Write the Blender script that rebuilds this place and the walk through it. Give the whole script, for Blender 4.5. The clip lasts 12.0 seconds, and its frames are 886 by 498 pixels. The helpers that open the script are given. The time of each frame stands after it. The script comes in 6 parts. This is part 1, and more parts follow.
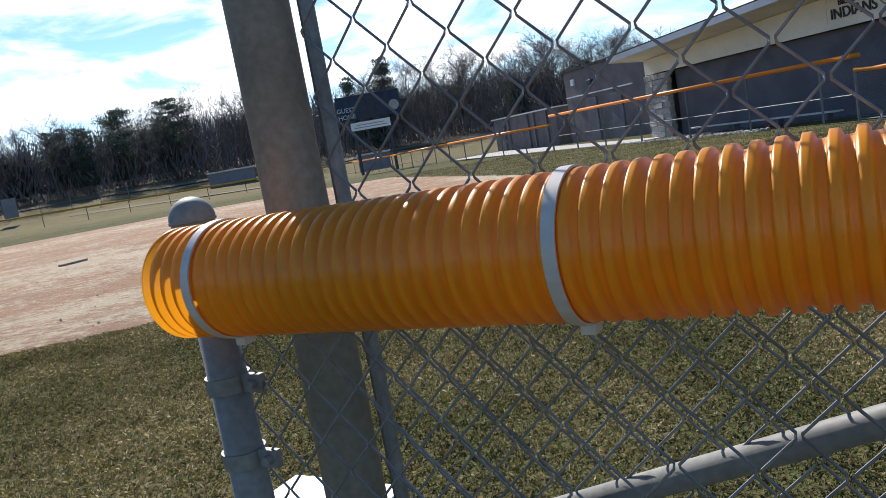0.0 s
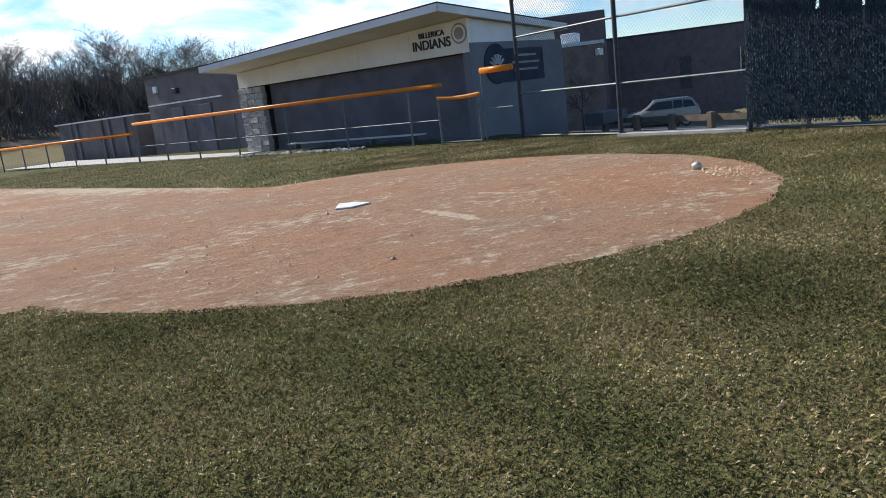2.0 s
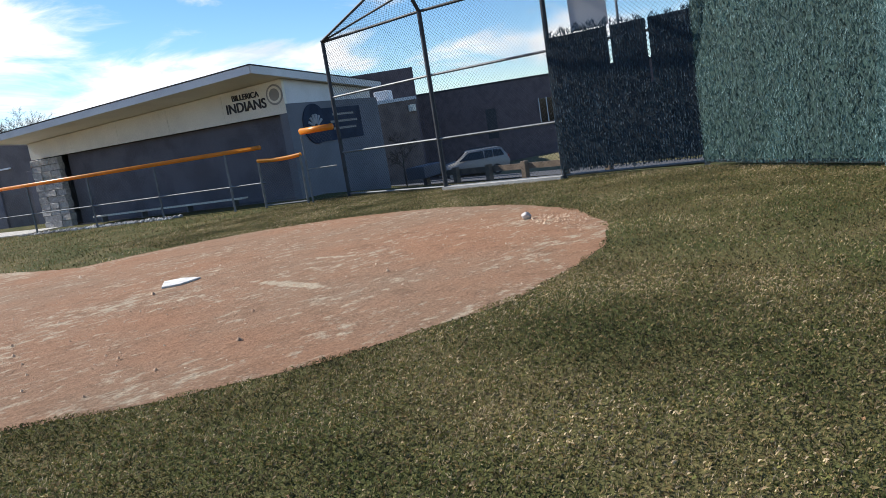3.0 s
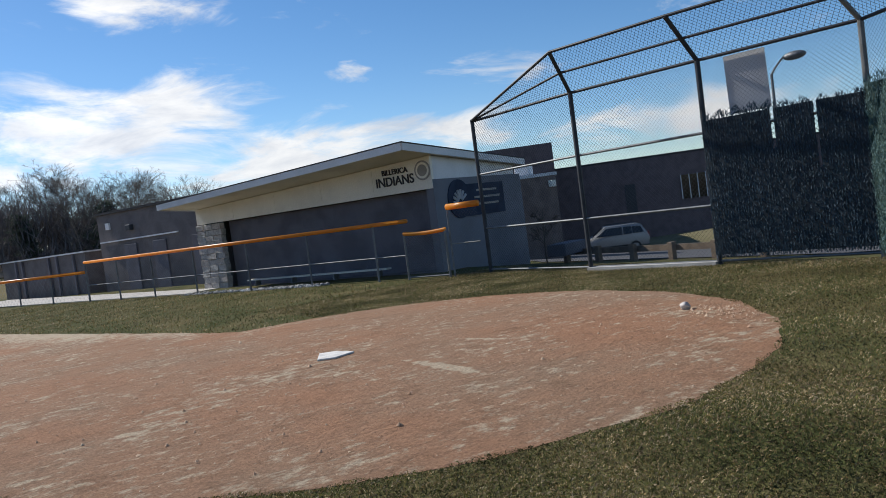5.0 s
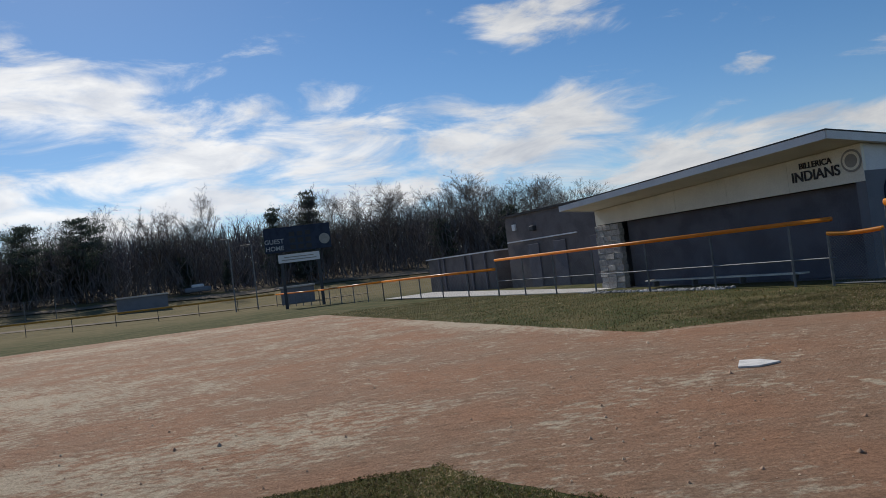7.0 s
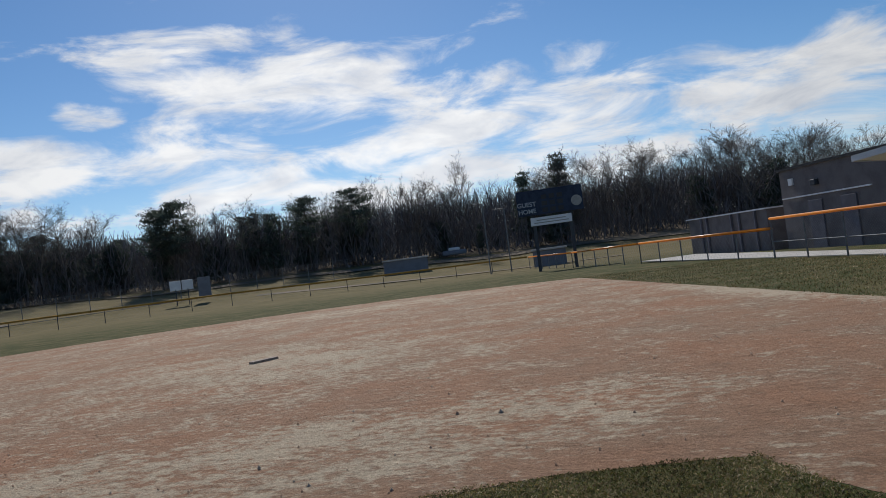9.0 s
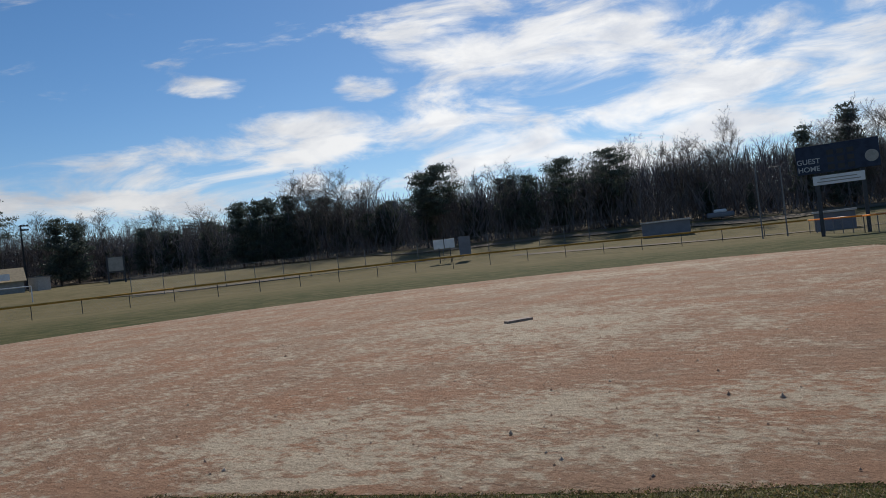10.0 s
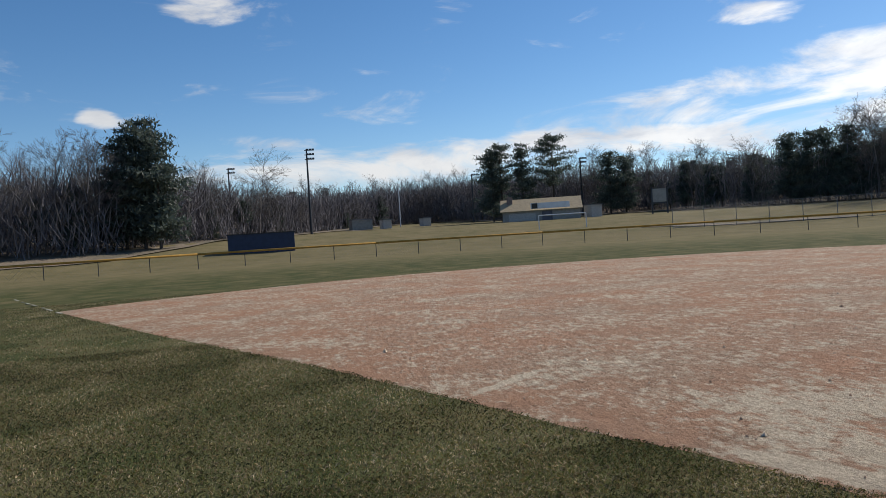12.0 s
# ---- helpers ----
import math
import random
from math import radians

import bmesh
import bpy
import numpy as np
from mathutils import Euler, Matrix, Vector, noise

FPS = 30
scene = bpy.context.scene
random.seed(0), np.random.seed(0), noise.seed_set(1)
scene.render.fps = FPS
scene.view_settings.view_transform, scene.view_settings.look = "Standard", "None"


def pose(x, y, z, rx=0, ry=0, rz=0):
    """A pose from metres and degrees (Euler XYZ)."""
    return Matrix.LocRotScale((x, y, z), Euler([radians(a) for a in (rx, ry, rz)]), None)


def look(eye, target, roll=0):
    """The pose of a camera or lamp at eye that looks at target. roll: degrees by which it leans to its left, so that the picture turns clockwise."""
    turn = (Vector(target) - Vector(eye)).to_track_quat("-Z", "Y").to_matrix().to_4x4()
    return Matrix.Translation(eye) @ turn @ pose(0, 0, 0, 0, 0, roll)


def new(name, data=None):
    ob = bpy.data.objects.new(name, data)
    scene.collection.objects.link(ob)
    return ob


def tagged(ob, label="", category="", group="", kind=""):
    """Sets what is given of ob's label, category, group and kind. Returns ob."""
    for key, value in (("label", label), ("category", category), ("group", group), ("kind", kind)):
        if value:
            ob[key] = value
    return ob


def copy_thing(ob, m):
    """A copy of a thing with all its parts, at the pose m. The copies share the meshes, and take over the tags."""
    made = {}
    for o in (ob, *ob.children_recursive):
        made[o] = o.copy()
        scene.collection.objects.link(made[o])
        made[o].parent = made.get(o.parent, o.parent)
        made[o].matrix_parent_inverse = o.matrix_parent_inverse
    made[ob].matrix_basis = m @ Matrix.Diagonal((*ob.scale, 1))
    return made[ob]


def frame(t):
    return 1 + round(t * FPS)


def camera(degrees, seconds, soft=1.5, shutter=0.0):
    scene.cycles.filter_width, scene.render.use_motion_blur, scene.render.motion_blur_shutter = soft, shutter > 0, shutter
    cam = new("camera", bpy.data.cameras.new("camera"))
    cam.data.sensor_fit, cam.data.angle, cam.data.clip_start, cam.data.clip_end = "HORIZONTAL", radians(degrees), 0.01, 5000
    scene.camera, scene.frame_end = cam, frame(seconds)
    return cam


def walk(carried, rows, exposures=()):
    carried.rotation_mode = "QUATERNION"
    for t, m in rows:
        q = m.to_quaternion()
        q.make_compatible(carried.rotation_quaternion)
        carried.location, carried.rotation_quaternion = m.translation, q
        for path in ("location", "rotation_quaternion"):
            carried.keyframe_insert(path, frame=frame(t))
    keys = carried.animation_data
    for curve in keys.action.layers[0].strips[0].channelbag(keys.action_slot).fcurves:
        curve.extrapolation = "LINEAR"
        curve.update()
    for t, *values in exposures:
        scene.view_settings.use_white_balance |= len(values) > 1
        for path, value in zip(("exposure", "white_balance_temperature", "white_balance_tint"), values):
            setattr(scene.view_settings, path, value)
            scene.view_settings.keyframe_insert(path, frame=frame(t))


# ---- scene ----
cam = camera(61.3, 12.0, soft=0.85)

PATH = [
    (0, (-0.077, 0.521, 1.182), (-0.179, 2.499, 0.904), -10.1),
    (0.5, (-0.313, 0.776, 1.185), (-0.404, 2.753, 0.897), -10.1),
    (0.8, (-0.464, 0.904, 1.194), (-0.498, 2.880, 0.892), -11.6),
    (1.0, (-0.512, 0.995, 1.223), (-0.508, 2.971, 0.912), -12.6),
    (1.2, (-0.550, 1.075, 1.227), (-0.397, 3.040, 0.887), -11.5),
    (1.4, (-0.631, 1.127, 1.233), (-0.236, 3.054, 0.886), -10.4),
    (1.5, (-0.610, 1.228, 1.213), (-0.102, 3.132, 0.870), -10.0),
    (2, (-0.744, 1.303, 1.263), (0.206, 3.016, 0.859), -6.7),
    (2.2, (-0.705, 1.310, 1.303), (0.463, 2.876, 0.873), -7.5),
    (2.5, (-0.733, 1.402, 1.316), (0.603, 2.840, 0.933), -8.5),
    (4.5, (-0.856, 1.793, 1.542), (0.406, 3.339, 1.405), -7.7),
    (5, (-0.917, 1.800, 1.539), (0.200, 3.457, 1.446), -7.5),
    (5.5, (-0.984, 1.895, 1.522), (-0.149, 3.712, 1.476), -7.7),
    (6, (-1.048, 1.979, 1.508), (-0.443, 3.885, 1.492), -7.6),
    (6.5, (-1.109, 2.032, 1.499), (-0.672, 3.983, 1.507), -7.1),
    (7, (-1.097, 2.151, 1.499), (-0.921, 4.143, 1.545), -7.1),
    (7.5, (-1.102, 2.266, 1.552), (-1.256, 4.258, 1.638), -8.2),
    (9.3, (-1.505, 2.718, 1.542), (-2.172, 4.604, 1.556), -7.5),
    (9.5, (-1.539, 2.806, 1.534), (-2.374, 4.624, 1.552), -7.5),
    (10, (-1.620, 3.006, 1.541), (-2.728, 4.671, 1.554), -6.6),
    (10.5, (-1.746, 3.118, 1.523), (-2.964, 4.705, 1.519), -4.8),
    (11, (-1.988, 3.234, 1.518), (-3.473, 4.574, 1.503), -3.3),
    (11.5, (-2.126, 3.319, 1.508), (-3.845, 4.341, 1.474), -3.4),
    (12, (-2.321, 3.497, 1.509), (-4.240, 4.061, 1.473), -3.6),
]
EXPOSURES = [(0.0, 0.48), (1.0, 0.46), (1.5, 0.36), (2.5, 0.52), (4.5, 0.18), (5.5, -0.15), (6.5, -0.45), (9.5, -0.48), (10.5, -0.46), (11.0, -0.38), (11.5, -0.3), (12.0, -0.13)]
walk(cam, [(t, look(eye, target, roll)) for t, eye, target, roll in PATH], EXPOSURES)

# ---- light ----
SUN_YAW, SUN_UP = 22.0, 38.0
world = bpy.data.worlds.new("sky")
scene.world = world
world.use_nodes = True


def build_sky():
    nt = world.node_tree
    nodes, links = nt.nodes, nt.links
    bg = nodes["Background"]
    bg.inputs["Strength"].default_value = 0.118
    sky = nodes.new("ShaderNodeTexSky")
    sky.sky_type, sky.sun_disc = "NISHITA", False
    sky.sun_elevation, sky.sun_rotation = radians(SUN_UP), radians(-SUN_YAW)
    sky.dust_density, sky.ozone_density, sky.air_density, sky.altitude = 0.2, 3.0, 0.9, 600
    tc, sep = nodes.new("ShaderNodeTexCoord"), nodes.new("ShaderNodeSeparateXYZ")
    links.new(tc.outputs["Generated"], sep.inputs[0])

    def calc(op, a, b=None):
        n = nodes.new("ShaderNodeMath")
        n.operation = op
        for k, v in enumerate((a, b)):
            if v is None:
                continue
            if isinstance(v, (int, float)):
                n.inputs[k].default_value = v
            else:
                links.new(v, n.inputs[k])
        return n.outputs[0]

    def vec(op, a, b):
        n = nodes.new("ShaderNodeVectorMath")
        n.operation = op
        for k, v in enumerate((a, b)):
            if isinstance(v, tuple):
                n.inputs[k].default_value = v
            else:
                links.new(v, n.inputs[k])
        return n.outputs["Value" if op == "DOT_PRODUCT" else "Vector"]

    def clouding(vector, scale, detail, rough, warp=0.0):
        n = nodes.new("ShaderNodeTexNoise")
        n.inputs["Scale"].default_value, n.inputs["Detail"].default_value, n.inputs["Roughness"].default_value, n.inputs["Distortion"].default_value = scale, detail, rough, warp
        links.new(vector, n.inputs["Vector"])
        return n.outputs["Fac"]

    # the sky by its compass direction and height, in degrees
    yaw = calc("MULTIPLY", calc("ARCTAN2", calc("MULTIPLY", sep.outputs["X"], -1.0), sep.outputs["Y"]), 180 / math.pi)
    height = calc("MULTIPLY", calc("ARCSINE", sep.outputs["Z"]), 180 / math.pi)
    place = nodes.new("ShaderNodeCombineXYZ")
    links.new(yaw, place.inputs[0])
    links.new(height, place.inputs[1])
    flat = vec("MULTIPLY", place.outputs[0], (0.1, 0.3, 1.0))
    billow = clouding(flat, 1.1, 12, 0.6, 0.5)
    wide = clouding(flat, 0.5, 4, 0.5)
    bent = vec("ADD", place.outputs[0], vec("MULTIPLY", vec("SUBTRACT", warp_colour(nodes, links, flat), (0.5, 0.5, 0.5)), (7.0, 3.2, 0.0)))
    body = None
    for y, h, wide_by, tall_by in CLOUDS:
        off = vec("MULTIPLY", vec("SUBTRACT", bent, (y, h, 0.0)), (1 / wide_by, 1 / tall_by, 0.0))
        blob = calc("SUBTRACT", 1.0, vec("DOT_PRODUCT", off, off))
        body = blob if body is None else calc("MAXIMUM", body, blob)
    body = calc("MAXIMUM", body, -1.0)
    amount = calc("ADD", calc("MULTIPLY", body, 0.3), calc("ADD", calc("MULTIPLY", calc("SUBTRACT", billow, 0.5), 2.3), calc("MULTIPLY", calc("SUBTRACT", wide, 0.5), 0.5)))
    mr = nodes.new("ShaderNodeMapRange")
    mr.interpolation_type = "SMOOTHSTEP"
    mr.inputs["From Min"].default_value, mr.inputs["From Max"].default_value = CLOUD_EDGE
    links.new(amount, mr.inputs["Value"])
    # thick parts are greyer below, thin ones shine; all brighter toward the sun
    toward = calc("ADD", calc("MULTIPLY", sep.outputs["X"], -math.sin(radians(SUN_YAW))), calc("MULTIPLY", sep.outputs["Y"], math.cos(radians(SUN_YAW))))
    shine = calc("ADD", 0.82, calc("MULTIPLY", calc("POWER", calc("MAXIMUM", toward, 0.0), 5.0), 0.5))
    tint = nodes.new("ShaderNodeValToRGB")
    e = tint.color_ramp.elements
    e[0].position, e[0].color = 0.40, (9.0, 9.0, 9.0, 1)
    e[1].position, e[1].color = 0.66, (6.2, 6.5, 7.1, 1)
    links.new(clouding(vec("ADD", flat, (0.0, 0.12, 0.0)), 1.4, 8, 0.6, 0.4), tint.inputs["Fac"])
    lit = nodes.new("ShaderNodeVectorMath")
    lit.operation = "SCALE"
    links.new(tint.outputs["Color"], lit.inputs[0])
    links.new(shine, lit.inputs["Scale"])
    mix = nodes.new("ShaderNodeMix")
    mix.data_type = "RGBA"
    links.new(calc("MULTIPLY", mr.outputs["Result"], 0.95), mix.inputs[0])
    sat = nodes.new("ShaderNodeHueSaturation")
    sat.inputs["Saturation"].default_value = 1.2
    links.new(sky.outputs["Color"], sat.inputs["Color"])
    links.new(sat.outputs["Color"], mix.inputs[6])
    links.new(lit.outputs["Vector"], mix.inputs[7])
    links.new(mix.outputs[2], bg.inputs["Color"])


def warp_colour(nodes, links, vector):
    n = nodes.new("ShaderNodeTexNoise")
    n.inputs["Scale"].default_value, n.inputs["Detail"].default_value = 0.8, 5
    links.new(vector, n.inputs["Vector"])
    return n.outputs["Color"]


# cloud banks: compass direction, height, half width and half height in degrees
CLOUDS = [
    (8, 10.6, 12, 3.4), (20, 12.0, 11, 4.2), (-13, 8.8, 12, 3.6), (-27, 6.0, 14, 2.0), (-14.6, 17.2, 5.0, 1.7),
    (-29, 11.6, 1.8, 0.9), (-53, 5.0, 8, 1.8), (41, 9.2, 16, 2.2), (24, 15.6, 13, 1.7), (50, 13.7, 2.2, 0.8),
    (38.4, 13.4, 2.4, 0.9), (60, 6.0, 32, 1.3), (26, 9.5, 14, 2.6), (89.4, 17.4, 3.0, 1.2), (86.4, 7.4, 4.0, 0.8),
    (97.2, 9.3, 1.3, 0.7), (10, 6.2, 36, 2.6), (32, 17.5, 7, 1.4), (-90, 12, 18, 3.5), (150, 14, 25, 4.0), (-140, 10, 20, 3.0),
]
CLOUD_EDGE = (-0.14, 0.42)
build_sky()
sun = new("sun", bpy.data.lights.new("sun", "SUN"))
sun.data.energy, sun.data.angle, sun.data.color = 5.0, radians(0.55), (1.0, 0.95, 0.87)
sun.matrix_world = look((0, 0, 0), (math.sin(radians(SUN_YAW)) * math.cos(radians(SUN_UP)), -math.cos(radians(SUN_YAW)) * math.cos(radians(SUN_UP)), -math.sin(radians(SUN_UP))))

# ---- small helpers of this scene ----
U = Vector((-0.338, 0.941, 0.0)).normalized()      # along the first-base fence
N = Vector((U.y, -U.x, 0.0))                       # out of the field, through that fence
O = Vector((8.8, 18.0, 0.0))
PLATE = Vector((2.9, 10.05, 0.0))


def F(s, d, z):
    """A place by its run along the first-base fence, its depth behind it and its height."""
    return O + U * s + N * d + Vector((0, 0, z))


def smooth(a, b, v):
    k = min(1.0, max(0.0, (v - a) / (b - a)))
    return k * k * (3 - 2 * k)


def ground_z(x, y):
    d = math.hypot(x - PLATE.x, y - PLATE.y)
    west = smooth(15.0, 45.0, -x)
    z = (0.12 * west - 0.3 * (1 - west)) * smooth(25, 58, d) + (2.4 + 0.4 * west) * smooth(72, 118, d) + (1.5 + 0.6 * west) * smooth(118, 200, d)
    drop = min(3.2, 0.098 * max(0.0, x - 10.5))
    k = smooth(9.0, 14.0, x)
    return z * (1 - k) - drop * k


def mesh_of(name, verts, faces, mat, smooth_faces=False):
    me = bpy.data.meshes.new(name)
    me.from_pydata([tuple(v) for v in verts], [], faces)
    me.materials.append(mat)
    if smooth_faces:
        me.shade_smooth()
    me.update()
    return me


def fast_mesh(name, verts, tris, mat):
    """A mesh of many triangles from arrays."""
    verts, tris = np.asarray(verts, dtype=np.float32), np.asarray(tris, dtype=np.int32)
    me = bpy.data.meshes.new(name)
    me.vertices.add(len(verts))
    me.vertices.foreach_set("co", verts.ravel())
    me.loops.add(tris.size)
    me.loops.foreach_set("vertex_index", tris.ravel())
    me.polygons.add(len(tris))
    me.polygons.foreach_set("loop_start", np.arange(0, tris.size, 3, dtype=np.int32))
    me.update(calc_edges=True)
    me.materials.append(mat)
    return me


def part(name, bm, mat, parent=None, label="", smooth_faces=False):
    """Links a bmesh as one mesh object, under a thing where one is given."""
    bmesh.ops.recalc_face_normals(bm, faces=bm.faces)
    me = bpy.data.meshes.new(name)
    bm.to_mesh(me)
    bm.free()
    me.materials.append(mat)
    if smooth_faces:
        me.shade_smooth()
    ob = new(name, me)
    if parent is not None:
        ob.parent = parent
    if label:
        ob["label"] = label
    return ob


def share(name, me, parent, m=None, label=""):
    ob = new(name, me)
    ob.parent = parent
    if m is not None:
        ob.matrix_basis = m
    if label:
        ob["label"] = label
    return ob


def thing(name, label, category, at=(0, 0, 0), group="", kind=""):
    ob = new(name)
    ob.empty_display_size = 0.2
    ob.location = at
    return tagged(ob, label, category, group, kind)


def tube(bm, a, b, r, n=8, r2=None, caps=True):
    a, b = Vector(a), Vector(b)
    w = (b - a).normalized()
    side = w.cross(Vector((0, 0, 1)) if abs(w.z) < 0.9 else Vector((1, 0, 0))).normalized()
    up = side.cross(w)
    rings = []
    for p, q in ((a, r), (b, r if r2 is None else r2)):
        rings.append([bm.verts.new(p + (side * math.cos(k * math.tau / n) + up * math.sin(k * math.tau / n)) * q) for k in range(n)])
    for k in range(n):
        bm.faces.new((rings[0][k], rings[0][(k + 1) % n], rings[1][(k + 1) % n], rings[1][k]))
    if caps:
        bm.faces.new(rings[0][::-1])
        bm.faces.new(rings[1])
    return bm


def tube_bm(a, b, r, n=8, r2=None):
    return tube(bmesh.new(), a, b, r, n, r2)


def slab(bm, corners, thick):
    """A plate from a loop of corners, pushed along the vector thick."""
    low = [bm.verts.new(Vector(c)) for c in corners]
    top = [bm.verts.new(Vector(c) + Vector(thick)) for c in corners]
    n = len(low)
    for k in range(n):
        bm.faces.new((low[k], low[(k + 1) % n], top[(k + 1) % n], top[k]))
    bm.faces.new(low[::-1])
    bm.faces.new(top)
    return bm


def box_bm(center, size, turn=0.0, bevel=0.0):
    bm = bmesh.new()
    bmesh.ops.create_cube(bm, size=1.0)
    bmesh.ops.scale(bm, vec=size, verts=bm.verts)
    if bevel:
        bmesh.ops.bevel(bm, geom=bm.edges[:], offset=bevel, segments=2, affect="EDGES", profile=0.5)
    bmesh.ops.rotate(bm, cent=(0, 0, 0), matrix=Matrix.Rotation(turn, 3, "Z"), verts=bm.verts)
    bmesh.ops.translate(bm, vec=center, verts=bm.verts)
    return bm


def wire_fabric(a, b, z0, z1, pitch, r, mat, name="fabric", n=3):
    """Chain-link fabric between two uprights: crossing slanted wires, cut at the edges."""
    a, b = Vector(a), Vector(b)
    length = (b - a).length
    w = (b - a) / length
    out = Vector((w.y, -w.x, 0))
    h = z1 - z0
    bm = bmesh.new()
    k = -int(h / pitch) - 1
    while k * pitch < length:
        x0 = k * pitch
        for sign in (1, -1):
            xa, za, xb, zb = x0, 0.0, x0 + h, h
            if xa < 0:
                za, xa = -xa, 0.0
            if xb > length:
                zb, xb = h - (xb - length), length
            if zb - za > 0.01:
                if sign < 0:
                    za, zb = h - za, h - zb
                pa = a + w * xa + Vector((0, 0, z0 + za)) + out * r * 0.7 * sign
                pb = a + w * xb + Vector((0, 0, z0 + zb)) + out * r * 0.7 * sign
                tube(bm, pa, pb, r, n, caps=False)
        k += 1
    return bm


def text_mesh(name, words, size, depth, mat):
    cu = bpy.data.curves.new(name, "FONT")
    cu.body, cu.size, cu.extrude, cu.align_x, cu.offset = words, size, depth, "CENTER", size * 0.012
    tmp = bpy.data.objects.new(name, cu)
    scene.collection.objects.link(tmp)
    me = bpy.data.meshes.new_from_object(tmp.evaluated_get(bpy.context.evaluated_depsgraph_get()))
    bpy.data.objects.remove(tmp)
    me.materials.clear()
    me.materials.append(mat)
    return me


# ---- materials ----
def material(name, base, rough=0.7, metal=0.0, vary=0.25, scale=3.0, fine=60.0, bump=0.2, dist=0.01, second=None, mix=(0.45, 0.6), clear=None):
    """A surface with stains at a large scale and grain at a fine one."""
    m = bpy.data.materials.new(name)
    m.use_nodes = True
    nt = m.node_tree
    nodes, links = nt.nodes, nt.links
    bs = nodes["Principled BSDF"]
    geo = nodes.new("ShaderNodeNewGeometry")
    big, small = nodes.new("ShaderNodeTexNoise"), nodes.new("ShaderNodeTexNoise")
    big.inputs["Scale"].default_value, big.inputs["Detail"].default_value = scale, 5
    small.inputs["Scale"].default_value, small.inputs["Detail"].default_value = fine, 3
    for t in (big, small):
        links.new(geo.outputs["Position"], t.inputs["Vector"])
    ramp = nodes.new("ShaderNodeValToRGB")
    ramp.color_ramp.elements[0].position, ramp.color_ramp.elements[1].position = mix
    ramp.color_ramp.elements[0].color = (*base, 1)
    ramp.color_ramp.elements[1].color = (*(second or [c * (1 - vary) for c in base]), 1)
    links.new(big.outputs["Fac"], ramp.inputs["Fac"])
    rng = nodes.new("ShaderNodeMapRange")
    rng.inputs["From Min"].default_value, rng.inputs["From Max"].default_value = 0.3, 0.7
    rng.inputs["To Min"].default_value, rng.inputs["To Max"].default_value = 1 - vary, 1 + vary * 0.6
    links.new(small.outputs["Fac"], rng.inputs["Value"])
    mul = nodes.new("ShaderNodeVectorMath")
    mul.operation = "SCALE"
    links.new(ramp.outputs["Color"], mul.inputs[0])
    links.new(rng.outputs["Result"], mul.inputs["Scale"])
    links.new(mul.outputs["Vector"], bs.inputs["Base Color"])
    bs.inputs["Roughness"].default_value, bs.inputs["Metallic"].default_value = rough, metal
    bp = nodes.new("ShaderNodeBump")
    bp.inputs["Strength"].default_value, bp.inputs["Distance"].default_value = bump, dist
    links.new(small.outputs["Fac"], bp.inputs["Height"])
    links.new(bp.outputs["Normal"], bs.inputs["Normal"])
    return m


